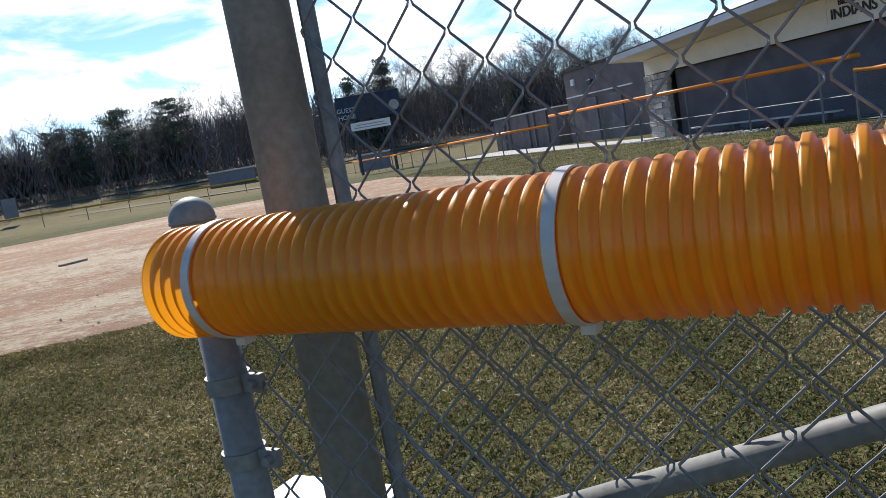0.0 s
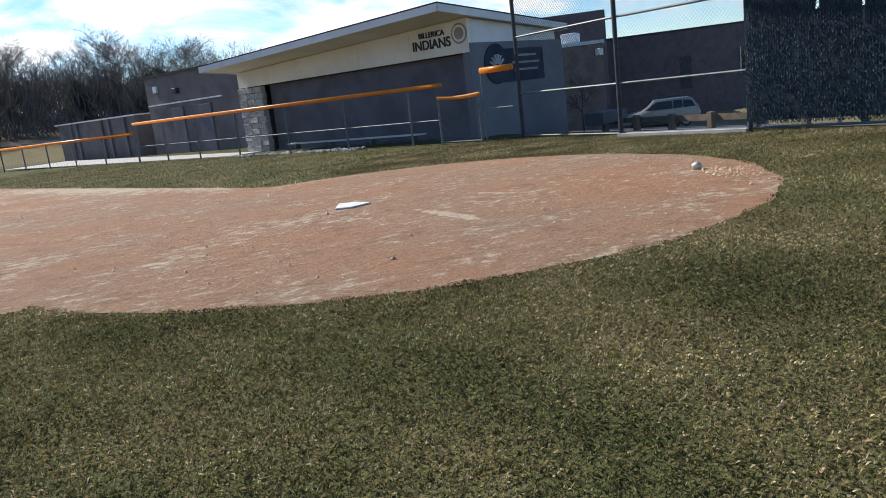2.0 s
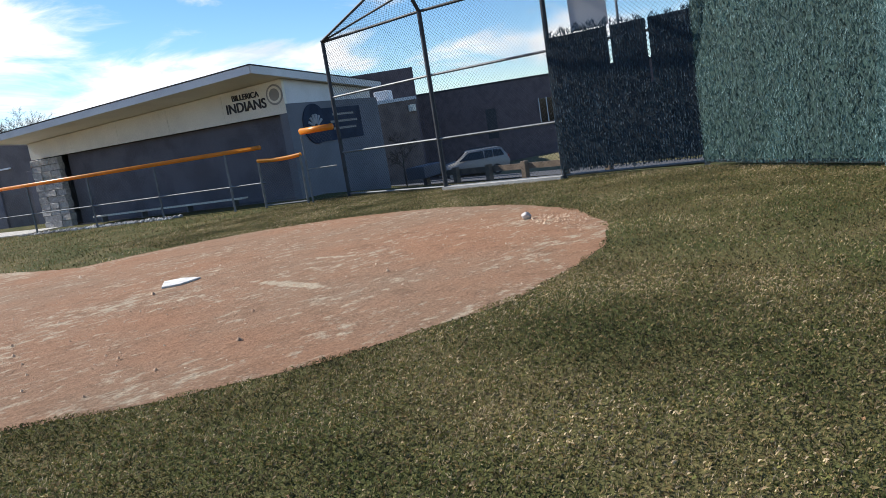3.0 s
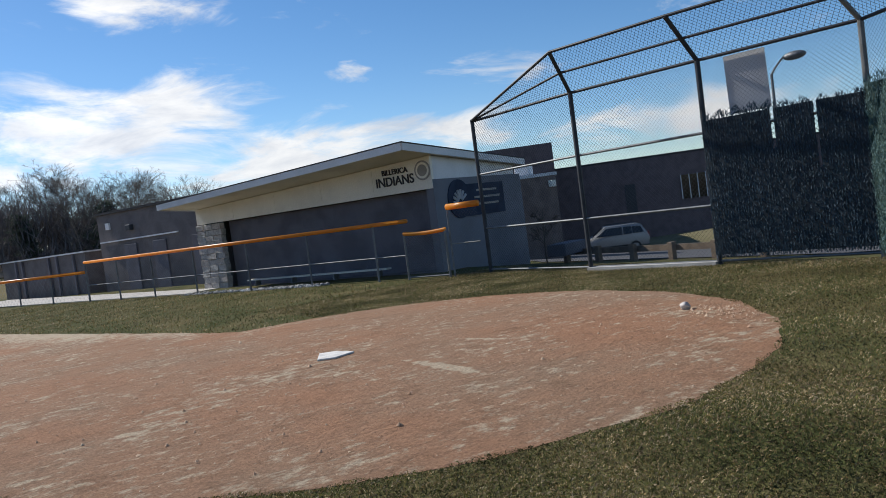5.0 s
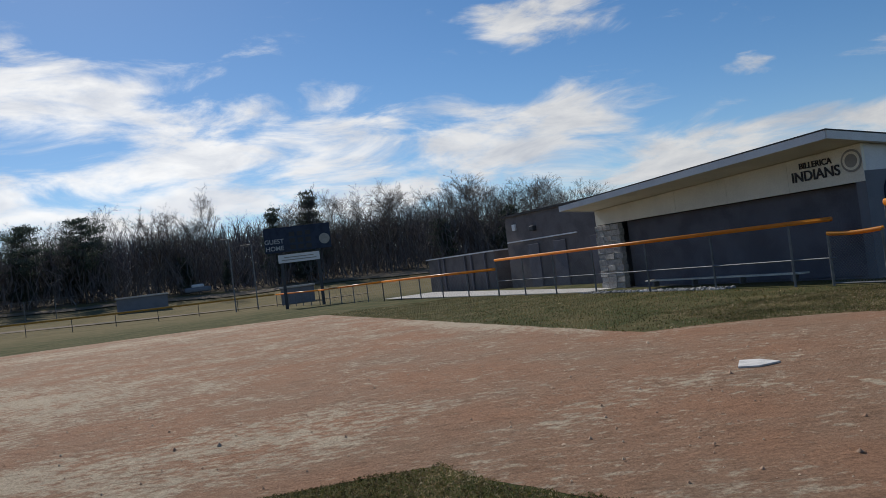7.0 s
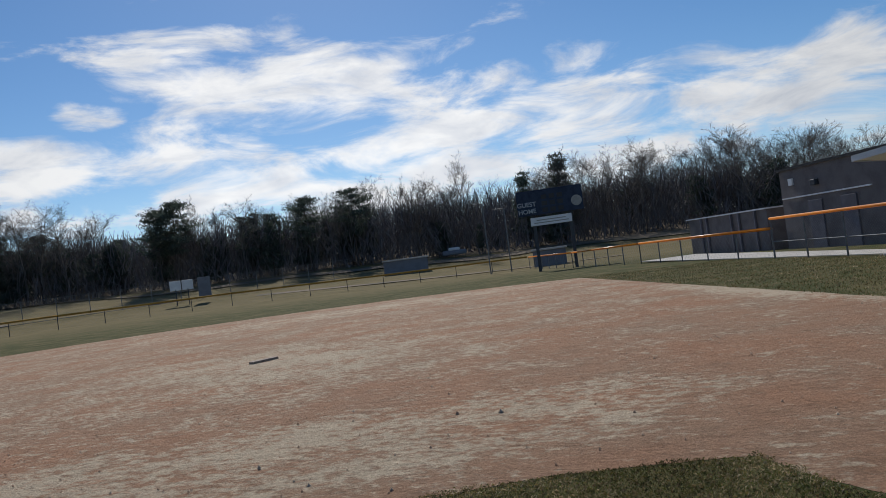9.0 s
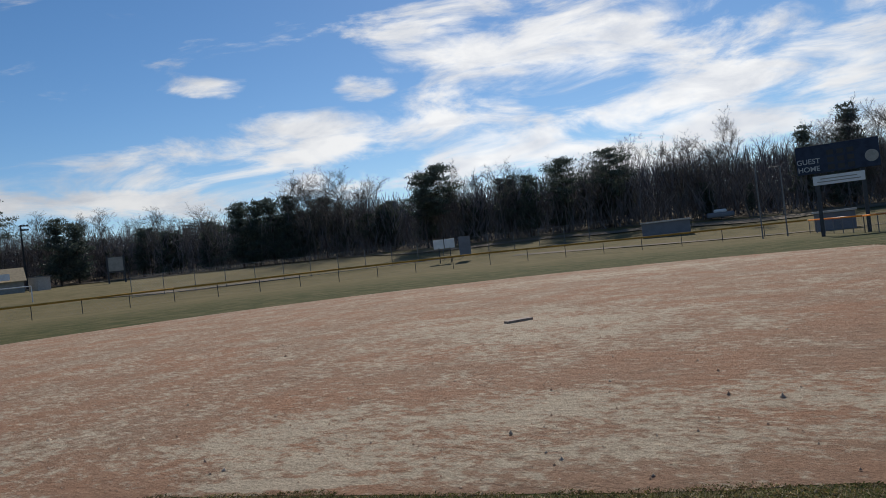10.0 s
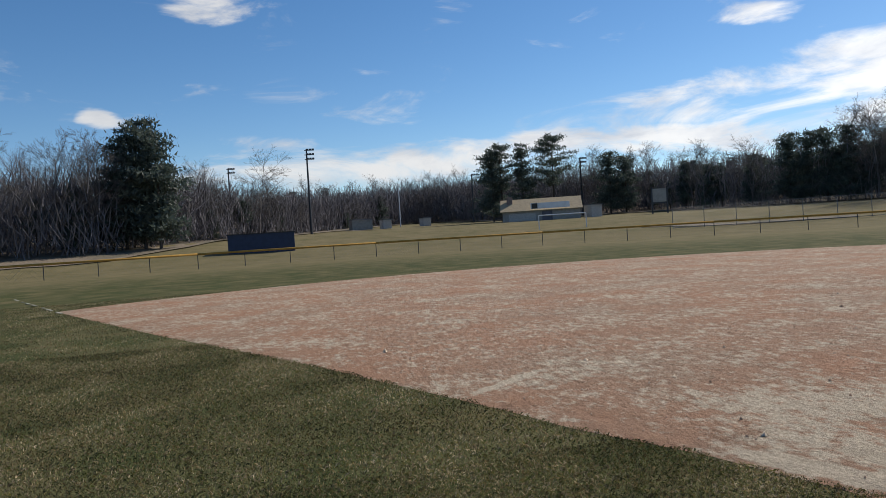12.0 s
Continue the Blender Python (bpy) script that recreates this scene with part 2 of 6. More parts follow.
def island_material(name, colours, rough=0.7, translucent=0.0, patch=0.0, clump=0.0):
    """Small pieces that differ one from the next."""
    m = bpy.data.materials.new(name)
    m.use_nodes = True
    nt = m.node_tree
    nodes, links = nt.nodes, nt.links
    bs = nodes["Principled BSDF"]
    geo = nodes.new("ShaderNodeNewGeometry")
    ramp = nodes.new("ShaderNodeValToRGB")
    els = ramp.color_ramp.elements
    els[0].color, els[0].position = (*colours[0], 1), 0.0
    els[1].color, els[1].position = (*colours[-1], 1), 1.0
    for k, c in enumerate(colours[1:-1], 1):
        els.new(k / (len(colours) - 1)).color = (*c, 1)
    big = nodes.new("ShaderNodeTexNoise")
    big.inputs["Scale"].default_value, big.inputs["Detail"].default_value = 0.9, 5
    links.new(geo.outputs["Position"], big.inputs["Vector"])
    if patch:
        shift, add = nodes.new("ShaderNodeMath"), nodes.new("ShaderNodeMath")
        shift.operation, add.operation, add.use_clamp = "MULTIPLY_ADD", "ADD", True
        shift.inputs[1].default_value, shift.inputs[2].default_value = patch, -0.5 * patch
        links.new(big.outputs["Fac"], shift.inputs[0])
        links.new(shift.outputs[0], add.inputs[0])
        links.new(geo.outputs["Random Per Island"], add.inputs[1])
        links.new(add.outputs[0], ramp.inputs["Fac"])
    else:
        links.new(geo.outputs["Random Per Island"], ramp.inputs["Fac"])
    rng = nodes.new("ShaderNodeMapRange")
    rng.inputs["From Min"].default_value, rng.inputs["From Max"].default_value = 0.35, 0.65
    rng.inputs["To Min"].default_value, rng.inputs["To Max"].default_value = 0.72, 1.2
    links.new(big.outputs["Fac"], rng.inputs["Value"])
    mul = nodes.new("ShaderNodeVectorMath")
    mul.operation = "SCALE"
    links.new(ramp.outputs["Color"], mul.inputs[0])
    links.new(rng.outputs["Result"], mul.inputs["Scale"])
    if clump:
        tuft, spread, low = nodes.new("ShaderNodeTexNoise"), nodes.new("ShaderNodeMapRange"), nodes.new("ShaderNodeMath")
        tuft.inputs["Scale"].default_value, tuft.inputs["Detail"].default_value = 24, 4
        spread.inputs["From Min"].default_value, spread.inputs["From Max"].default_value = 0.35, 0.65
        spread.inputs["To Min"].default_value, spread.inputs["To Max"].default_value = 1 - clump, 1 + clump
        low.operation = "MULTIPLY"
        links.new(geo.outputs["Position"], tuft.inputs["Vector"])
        links.new(tuft.outputs["Fac"], spread.inputs["Value"])
        links.new(spread.outputs["Result"], low.inputs[0])
        links.new(rng.outputs["Result"], low.inputs[1])
        links.new(low.outputs[0], mul.inputs["Scale"])
    links.new(mul.outputs["Vector"], bs.inputs["Base Color"])
    bs.inputs["Roughness"].default_value = rough
    if translucent:
        tr, mx = nodes.new("ShaderNodeBsdfTranslucent"), nodes.new("ShaderNodeMixShader")
        links.new(mul.outputs["Vector"], tr.inputs["Color"])
        mx.inputs["Fac"].default_value = translucent
        links.new(bs.outputs["BSDF"], mx.inputs[1])
        links.new(tr.outputs["BSDF"], mx.inputs[2])
        links.new(mx.outputs["Shader"], nodes["Material Output"].inputs["Surface"])
    return m


def see_through_plastic(name, base, amount):
    m = material(name, base, rough=0.32, vary=0.12, scale=2.5, fine=25, bump=0.05)
    nt = m.node_tree
    bs = nt.nodes["Principled BSDF"]
    tr, mx = nt.nodes.new("ShaderNodeBsdfTranslucent"), nt.nodes.new("ShaderNodeMixShader")
    tr.inputs["Color"].default_value = (*base, 1)
    mx.inputs["Fac"].default_value = amount
    nt.links.new(bs.outputs["BSDF"], mx.inputs[1])
    nt.links.new(tr.outputs["BSDF"], mx.inputs[2])
    nt.links.new(mx.outputs["Shader"], nt.nodes["Material Output"].inputs["Surface"])
    return m


def soil_material():
    """Infield clay: red-brown, with pale dry scuffs, rake marks and clods."""
    m = bpy.data.materials.new("infield clay")
    m.use_nodes = True
    nt = m.node_tree
    nodes, links = nt.nodes, nt.links
    bs = nodes["Principled BSDF"]
    geo = nodes.new("ShaderNodeNewGeometry")

    def tex(scale, detail, rough=0.55, stretch=(1, 1, 1), turn=0.0):
        mp, t = nodes.new("ShaderNodeMapping"), nodes.new("ShaderNodeTexNoise")
        mp.inputs["Scale"].default_value, mp.inputs["Rotation"].default_value = stretch, (0, 0, turn)
        t.inputs["Scale"].default_value, t.inputs["Detail"].default_value, t.inputs["Roughness"].default_value = scale, detail, rough
        links.new(geo.outputs["Position"], mp.inputs["Vector"])
        links.new(mp.outputs["Vector"], t.inputs["Vector"])
        return t.outputs["Fac"]

    def ramp(fac, lo, hi, a, b):
        r = nodes.new("ShaderNodeValToRGB")
        e = r.color_ramp.elements
        e[0].position, e[1].position, e[0].color, e[1].color = lo, hi, (*a, 1), (*b, 1)
        links.new(fac, r.inputs["Fac"])
        return r.outputs["Color"]

    def mixed(fac, a, b, mode="MIX"):
        x = nodes.new("ShaderNodeMix")
        x.data_type, x.blend_type = "RGBA", mode
        if isinstance(fac, float):
            x.inputs[0].default_value = fac
        else:
            links.new(fac, x.inputs[0])
        links.new(a, x.inputs[6])
        links.new(b, x.inputs[7])
        return x.outputs[2]

    def calc(op, a, c):
        n = nodes.new("ShaderNodeMath")
        n.operation = op
        for k, v in enumerate((a, c)):
            if isinstance(v, (int, float)):
                n.inputs[k].default_value = v
            else:
                links.new(v, n.inputs[k])
        return n.outputs[0]

    def patch(x, y, along, across, turn):
        """One inside an oval on the ground, falling to nothing at its rim."""
        mp, d = nodes.new("ShaderNodeMapping"), nodes.new("ShaderNodeVectorMath")
        mp.vector_type = "TEXTURE"
        mp.inputs["Location"].default_value, mp.inputs["Rotation"].default_value, mp.inputs["Scale"].default_value = (x, y, 0), (0, 0, turn), (along, across, 40)
        d.operation = "LENGTH"
        links.new(geo.outputs["Position"], mp.inputs["Vector"])
        links.new(mp.outputs["Vector"], d.inputs[0])
        return calc("MAXIMUM", calc("SUBTRACT", 1.0, d.outputs["Value"]), 0.0)

    # dry dust: a wide scuffed bed by the third-base path, the pitcher's ground, chalk left by the boxes and lines
    dust = calc("MULTIPLY", calc("MINIMUM", patch(-4.3, 8.9, 4.6, 1.8, 0.42), 0.4), 1.6)
    for x, y, along, across, turn, much in DUST:
        dust = calc("ADD", dust, calc("MULTIPLY", patch(x, y, along, across, turn), much))
    # the outer infield lies paler and drier than the ground round the plate
    dust = calc("ADD", dust, calc("SUBTRACT", 0.46, calc("MULTIPLY", calc("MINIMUM", patch(3.6, 9.4, 13, 13, 0.0), 0.5), 0.6)))
    red = ramp(tex(0.45, 6, 0.6), 0.36, 0.64, SOIL_RED, SOIL_BROWN)
    pale = ramp(tex(1.3, 8, 0.7), 0.3, 0.7, SOIL_PALE, [c * 0.82 for c in SOIL_PALE])
    fleck = calc("ADD", tex(6.5, 11, 0.74, (0.8, 1.15, 1), 0.35), calc("MULTIPLY", calc("SUBTRACT", tex(0.9, 6, 0.6), 0.5), 0.45))
    cover = calc("ADD", fleck, calc("MULTIPLY", dust, 0.17))
    where = ramp(cover, 0.575, 0.68, (0, 0, 0), (0.88, 0.88, 0.88))
    dark = ramp(tex(2.6, 10, 0.78), 0.32, 0.5, (0.7, 0.68, 0.66), (1, 1, 1))
    col = mixed(where, red, pale)
    col = mixed(1.0, col, dark, "MULTIPLY")
    grain = ramp(tex(45, 6, 0.7), 0.3, 0.7, (0.62, 0.62, 0.62), (1.25, 1.25, 1.25))
    col = mixed(1.0, col, grain, "MULTIPLY")
    links.new(col, bs.inputs["Base Color"])
    bs.inputs["Roughness"].default_value = 0.95
    bs.inputs["Specular IOR Level"].default_value = 0.15
    last = None
    for fac, d in ((tex(5.0, 9, 0.72, (0.6, 1.4, 1), 0.3), 0.065), (tex(17, 8, 0.75), 0.025)):
        bp = nodes.new("ShaderNodeBump")
        bp.inputs["Strength"].default_value, bp.inputs["Distance"].default_value = 0.9, d
        links.new(fac, bp.inputs["Height"])
        if last is not None:
            links.new(last, bp.inputs["Normal"])
        last = bp.outputs["Normal"]
    links.new(last, bs.inputs["Normal"])
    return m


SOIL_RED, SOIL_BROWN, SOIL_PALE = (0.385, 0.21, 0.124), (0.335, 0.22, 0.144), (0.61, 0.505, 0.365)
# dusty ovals: place, half length, half width, turn, strength
DUST = [(-8.0, 15.5, 6.0, 4.0, -0.45, 0.7), (1.9, 9.4, 2.2, 1.6, 0.6, 0.3), (3.15, 8.1, 0.95, 0.11, 1.6, 1.6), (4.3, 8.9, 0.6, 0.07, 1.9, 1.2),
        (-5.7, 6.82, 0.95, 0.16, 0.36, 3.0), (-9.35, 6.2, 0.85, 0.09, 2.2, 2.0), (1.2, 19.5, 6.5, 0.9, 1.88, 1.3),
        (-12.0, 31.0, 12.0, 3.0, 0.5, 0.6)]
CLAY = soil_material()
TURF = material("thin winter turf", (0.07, 0.078, 0.026), rough=1.0, vary=0.5, scale=0.8, fine=40, bump=0.9, dist=0.03, second=(0.16, 0.132, 0.06), mix=(0.4, 0.72))
TURF.node_tree.nodes["Principled BSDF"].inputs["Specular IOR Level"].default_value = 0.1


def dry_outfield(m):
    """The outfield dries to straw toward the fence and beyond, in uneven patches."""
    nodes, links = m.node_tree.nodes, m.node_tree.links
    bs = nodes["Principled BSDF"]
    geo, off, ln, rng, mx, nz, mul = (nodes.new(k) for k in ("ShaderNodeNewGeometry", "ShaderNodeVectorMath", "ShaderNodeVectorMath", "ShaderNodeMapRange", "ShaderNodeMix", "ShaderNodeTexNoise", "ShaderNodeMath"))
    off.operation, ln.operation, mul.operation, mx.data_type = "SUBTRACT", "LENGTH", "MULTIPLY", "RGBA"
    off.inputs[1].default_value = PLATE
    nz.inputs["Scale"].default_value, nz.inputs["Detail"].default_value = 0.35, 6
    rng.inputs["From Min"].default_value, rng.inputs["From Max"].default_value, rng.inputs["To Max"].default_value = 44, 62, 1.3
    links.new(geo.outputs["Position"], off.inputs[0])
    links.new(geo.outputs["Position"], nz.inputs["Vector"])
    links.new(off.outputs["Vector"], ln.inputs[0])
    links.new(ln.outputs["Value"], rng.inputs["Value"])
    links.new(rng.outputs["Result"], mul.inputs[0])
    links.new(nz.outputs["Fac"], mul.inputs[1])
    links.new(mul.outputs[0], mx.inputs[0])
    links.new(bs.inputs["Base Color"].links[0].from_socket, mx.inputs[6])
    mx.inputs[7].default_value = (0.21, 0.165, 0.085, 1)
    links.new(mx.outputs[2], bs.inputs["Base Color"])


dry_outfield(TURF)
BLADE = island_material("turf blades", [(0.036, 0.045, 0.013), (0.078, 0.09, 0.022), (0.125, 0.122, 0.032), (0.17, 0.136, 0.044), (0.21, 0.145, 0.062), (0.3, 0.22, 0.12), (0.48, 0.38, 0.24)], 0.8, 0.3, 1.1, 0.55)
ZINC = material("galvanised steel", (0.21, 0.21, 0.2), rough=0.6, metal=0.0, vary=0.2, scale=6, fine=90, bump=0.06, dist=0.002)
OLD_ZINC = material("weathered steel", (0.2, 0.21, 0.22), rough=0.55, metal=0.5, vary=0.25, scale=5, fine=80, bump=0.08, dist=0.002)
WIRE = material("fence wire", (0.24, 0.25, 0.26), rough=0.5, metal=0.6, vary=0.2, scale=8, fine=50, bump=0.02)
DARK_POST = material("dark painted steel", (0.05, 0.055, 0.065), rough=0.55, metal=0.3, vary=0.25, scale=6, fine=60, bump=0.05)
ORANGE = see_through_plastic("orange corrugated plastic", (0.9, 0.36, 0.015), 0.35)
ORANGE_FAR = see_through_plastic("sun-faded orange plastic", (0.85, 0.36, 0.05), 0.45)
YELLOW_FAR = material("sun-faded yellow plastic", (0.42, 0.24, 0.06), rough=0.9, vary=0.2, scale=1.5, fine=20, bump=0.05)
YELLOW_FAR.node_tree.nodes["Principled BSDF"].inputs["Specular IOR Level"].default_value = 0.1
TIE = material("white nylon tie", (0.55, 0.5, 0.46), rough=0.4, vary=0.08, scale=9, fine=80, bump=0.02)
WHITE = material("white painted panel", (0.78, 0.75, 0.66), rough=0.6, vary=0.1, scale=0.9, fine=30, bump=0.05)
FASCIA = material("white fascia board", (0.7, 0.71, 0.73), rough=0.55, vary=0.1, scale=1.2, fine=40, bump=0.05)
ROOFING = material("dark roofing felt", (0.05, 0.05, 0.055), rough=0.9, vary=0.3, scale=2, fine=50, bump=0.3)
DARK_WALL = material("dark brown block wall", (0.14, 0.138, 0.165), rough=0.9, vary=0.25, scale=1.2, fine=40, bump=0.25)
BLOCK = material("split-face concrete block", (0.48, 0.465, 0.45), rough=0.95, vary=0.25, scale=9, fine=30, bump=0.9, dist=0.03)
GREY_WALL = material("grey painted block", (0.17, 0.182, 0.212), rough=0.85, vary=0.12, scale=1.2, fine=45, bump=0.2)
BRICK = material("brown brick", (0.22, 0.17, 0.15), rough=0.9, vary=0.25, scale=2.5, fine=20, bump=0.3)
STORE_WALL = material("dark brown block", (0.165, 0.146, 0.146), rough=0.9, vary=0.2, scale=1.6, fine=24, bump=0.25)
# darker copy of the brown brick, with a face's shadow put into the colour
SHADED_BRICK = material("shade-tinted brown brick", (0.16, 0.125, 0.135), rough=0.9, vary=0.25, scale=2.5, fine=20, bump=0.3)
CONCRETE = material("pale concrete", (0.5, 0.48, 0.45), rough=0.9, vary=0.2, scale=2, fine=40, bump=0.2)
ASPHALT = material("asphalt", (0.085, 0.085, 0.09), rough=0.9, vary=0.25, scale=1.5, fine=70, bump=0.3)
NAVY = material("navy painted panel", (0.042, 0.056, 0.09), rough=0.85, vary=0.2, scale=2, fine=40, bump=0.03)
NAVY.node_tree.nodes["Principled BSDF"].inputs["Specular IOR Level"].default_value = 0.1
INK = material("black letters", (0.015, 0.015, 0.018), rough=0.5, vary=0.1, scale=4, fine=40, bump=0.02)
PALE_INK = material("pale letters", (0.4, 0.42, 0.45), rough=0.5, vary=0.1, scale=4, fine=40, bump=0.02)
EMBLEM_GREY = material("grey emblem", (0.32, 0.31, 0.29), rough=0.6, vary=0.15, scale=4, fine=40, bump=0.02)
GREEN_SLAT = island_material("green hedge slats", [(0.03, 0.075, 0.083), (0.06, 0.13, 0.138), (0.09, 0.185, 0.192), (0.18, 0.29, 0.3)], 0.7, 0.3)
# the same slats in a darker navy: backlit shade put into the colour
SHADED_SLAT = island_material("shade-tinted hedge slats", [(0.018, 0.045, 0.07), (0.026, 0.06, 0.092), (0.04, 0.082, 0.118)], 0.75, 0.1)
PLATE_WHITE = material("scuffed white rubber", (0.74, 0.71, 0.66), rough=0.7, vary=0.2, scale=7, fine=60, bump=0.1)
RUBBER_EDGE = material("scuffed rubber slab", (0.34, 0.27, 0.22), rough=0.85, vary=0.35, scale=9, fine=60, bump=0.2)
BARK = material("grey-brown bark", (0.09, 0.075, 0.065), rough=0.95, vary=0.3, scale=1.5, fine=12, bump=0.5, dist=0.03)
TWIG = island_material("bare twigs", [(0.085, 0.075, 0.074), (0.13, 0.115, 0.108), (0.18, 0.155, 0.135)], 0.95)
THICKET = island_material("shaded thicket", [(0.145, 0.134, 0.142), (0.168, 0.155, 0.163), (0.19, 0.175, 0.18)], 1.0)
LITTER = material("leaf litter", (0.2, 0.15, 0.1), rough=1.0, vary=0.35, scale=0.3, fine=4, bump=0.6, dist=0.05, second=(0.12, 0.1, 0.06))
NEEDLE = island_material("pine needles", [(0.055, 0.08, 0.068), (0.085, 0.11, 0.088), (0.12, 0.14, 0.11)], 0.6, 0.4)
SILVER = material("silver car paint", (0.27, 0.27, 0.265), rough=0.35, metal=0.3, vary=0.06, scale=2, fine=50, bump=0.0)
GLASSY = material("dark window glass", (0.01, 0.012, 0.015), rough=0.06, vary=0.1, scale=2, fine=20, bump=0.0)
BRAKE = material("red lamp plastic", (0.3, 0.02, 0.015), rough=0.3, vary=0.1, scale=5, fine=40, bump=0.0)
TYRE = material("tyre rubber", (0.02, 0.02, 0.02), rough=0.8, vary=0.2, scale=8, fine=60, bump=0.1)
WOOD = material("weathered timber", (0.2, 0.15, 0.11), rough=0.9, vary=0.3, scale=4, fine=30, bump=0.3)
BLUE_SHED = material("dark blue siding", (0.02, 0.035, 0.08), rough=0.7, vary=0.15, scale=2, fine=30, bump=0.1)
TAN_ROOF = material("tan shingles", (0.36, 0.28, 0.17), rough=0.9, vary=0.2, scale=3, fine=20, bump=0.3)
CREAM = material("cream siding", (0.3, 0.29, 0.27), rough=0.8, vary=0.15, scale=2, fine=20, bump=0.1)
STONE = island_material("pale stones", [(0.3, 0.29, 0.28), (0.5, 0.48, 0.46), (0.65, 0.63, 0.6)], 0.9)
CLOD = island_material("dry clods", [(0.32, 0.19, 0.12), (0.42, 0.28, 0.19), (0.55, 0.43, 0.31)], 0.95)
WORN_CHALK = material("worn chalk", (0.36, 0.34, 0.25), rough=1.0, vary=0.4, scale=2, fine=30, bump=0.4)
DRY_TURF = material("dry straw turf", (0.2, 0.172, 0.085), rough=1.0, vary=0.35, scale=0.5, fine=14, bump=0.6, dist=0.03, second=(0.13, 0.12, 0.05), mix=(0.35, 0.7))
LEAF = island_material("dead leaves", [(0.3, 0.14, 0.06), (0.42, 0.25, 0.12), (0.55, 0.4, 0.25)], 0.8, 0.2)
SHRUB = island_material("bare shrub", [(0.05, 0.04, 0.035), (0.1, 0.07, 0.05), (0.06, 0.06, 0.04)], 0.9)

# ---- ground ----
def build_ground():
    rings = [0.0] + [1.5 * 1.13 ** k for k in range(1, 64)]
    sectors = 128
    verts, faces = [(-8.0, 16.0, ground_z(-8, 16))], []
    for r in rings[1:]:
        for k in range(sectors):
            a = k * math.tau / sectors
            x, y = -8 + r * math.cos(a), 16 + r * math.sin(a)
            verts.append((x, y, ground_z(x, y)))
    for k in range(sectors):
        faces.append((0, 1 + k, 1 + (k + 1) % sectors))
    for i in range(len(rings) - 2):
        b0, b1 = 1 + i * sectors, 1 + (i + 1) * sectors
        for k in range(sectors):
            j = (k + 1) % sectors
            faces.append((b0 + k, b1 + k, b1 + j, b0 + j))
    ob = new("ground", mesh_of("ground", verts, faces, TURF, True))
    tagged(ob, "thin green and straw-coloured winter turf", "ground", kind="structure")


RUBBER = Vector((-8.87, 16.34, 0.0))
EDGE_X = [-40, -26.2, -16.9, -14.6, -11.5, -9.7, -8.2, -7.5, -6.65, -5.6, -3.96, -3.05, -2.2, -1.3, -0.85, -0.5, 0.2, 3.0]
EDGE_Y = [-7.0, -1.25, 2.28, 3.25, 4.52, 5.16, 5.7, 5.88, 6.28, 6.63, 7.02, 7.35, 7.66, 7.8, 7.86, 8.3, 9.3, 12.0]


def on_clay(x, y):
    if math.hypot(x - 3.25, y - 9.75) < 4.5:
        return True
    if math.hypot(x + 10.0, y - 14.3) > 22.45:
        return False
    if y < np.interp(x, EDGE_X, EDGE_Y):
        return False
    ax, ay, bx, by = 3.1, 14.25, -3.5, 35.1
    return (bx - ax) * (y - ay) - (by - ay) * (x - ax) > 0


def build_clay():
    cx, cy, sectors, rings = -0.5, 10.2, 1100, 20
    outline = []
    for k in range(sectors):
        a = k * math.tau / sectors
        lo, hi = 0.0, 60.0
        for _ in range(26):
            mid = (lo + hi) / 2
            if on_clay(cx + mid * math.cos(a), cy + mid * math.sin(a)):
                lo = mid
            else:
                hi = mid
        wob = noise.noise((lo * math.cos(a) * 1.3, lo * math.sin(a) * 1.3, 3.0)) * 0.09 + noise.noise((lo * math.cos(a) * 6, lo * math.sin(a) * 6, 1.0)) * 0.03
        outline.append((math.cos(a), math.sin(a), lo + wob))
    verts, faces = [(cx, cy, 0.01)], []
    for i in range(1, rings + 1):
        f = (i / rings) ** 0.8 if i < rings - 1 else (0.985 if i == rings - 1 else 1.0)
        for c, s, r in outline:
            x, y = cx + c * r * f, cy + s * r * f
            verts.append((x, y, 0.003 + (0.007 + 0.006 * noise.noise((x * 0.9, y * 0.9, 0)) if i < rings - 1 else 0.0)))
    for k in range(sectors):
        faces.append((0, 1 + k, 1 + (k + 1) % sectors))
    for i in range(rings - 1):
        b0, b1 = 1 + i * sectors, 1 + (i + 1) * sectors
        for k in range(sectors):
            j = (k + 1) % sectors
            faces.append((b0 + k, b1 + k, b1 + j, b0 + j))
    ob = new("infield_dirt", mesh_of("infield_dirt", verts, faces, CLAY, True))
    tagged(ob, "raked red-brown infield clay with pale dry scuffs", "dirt infield", kind="structure")


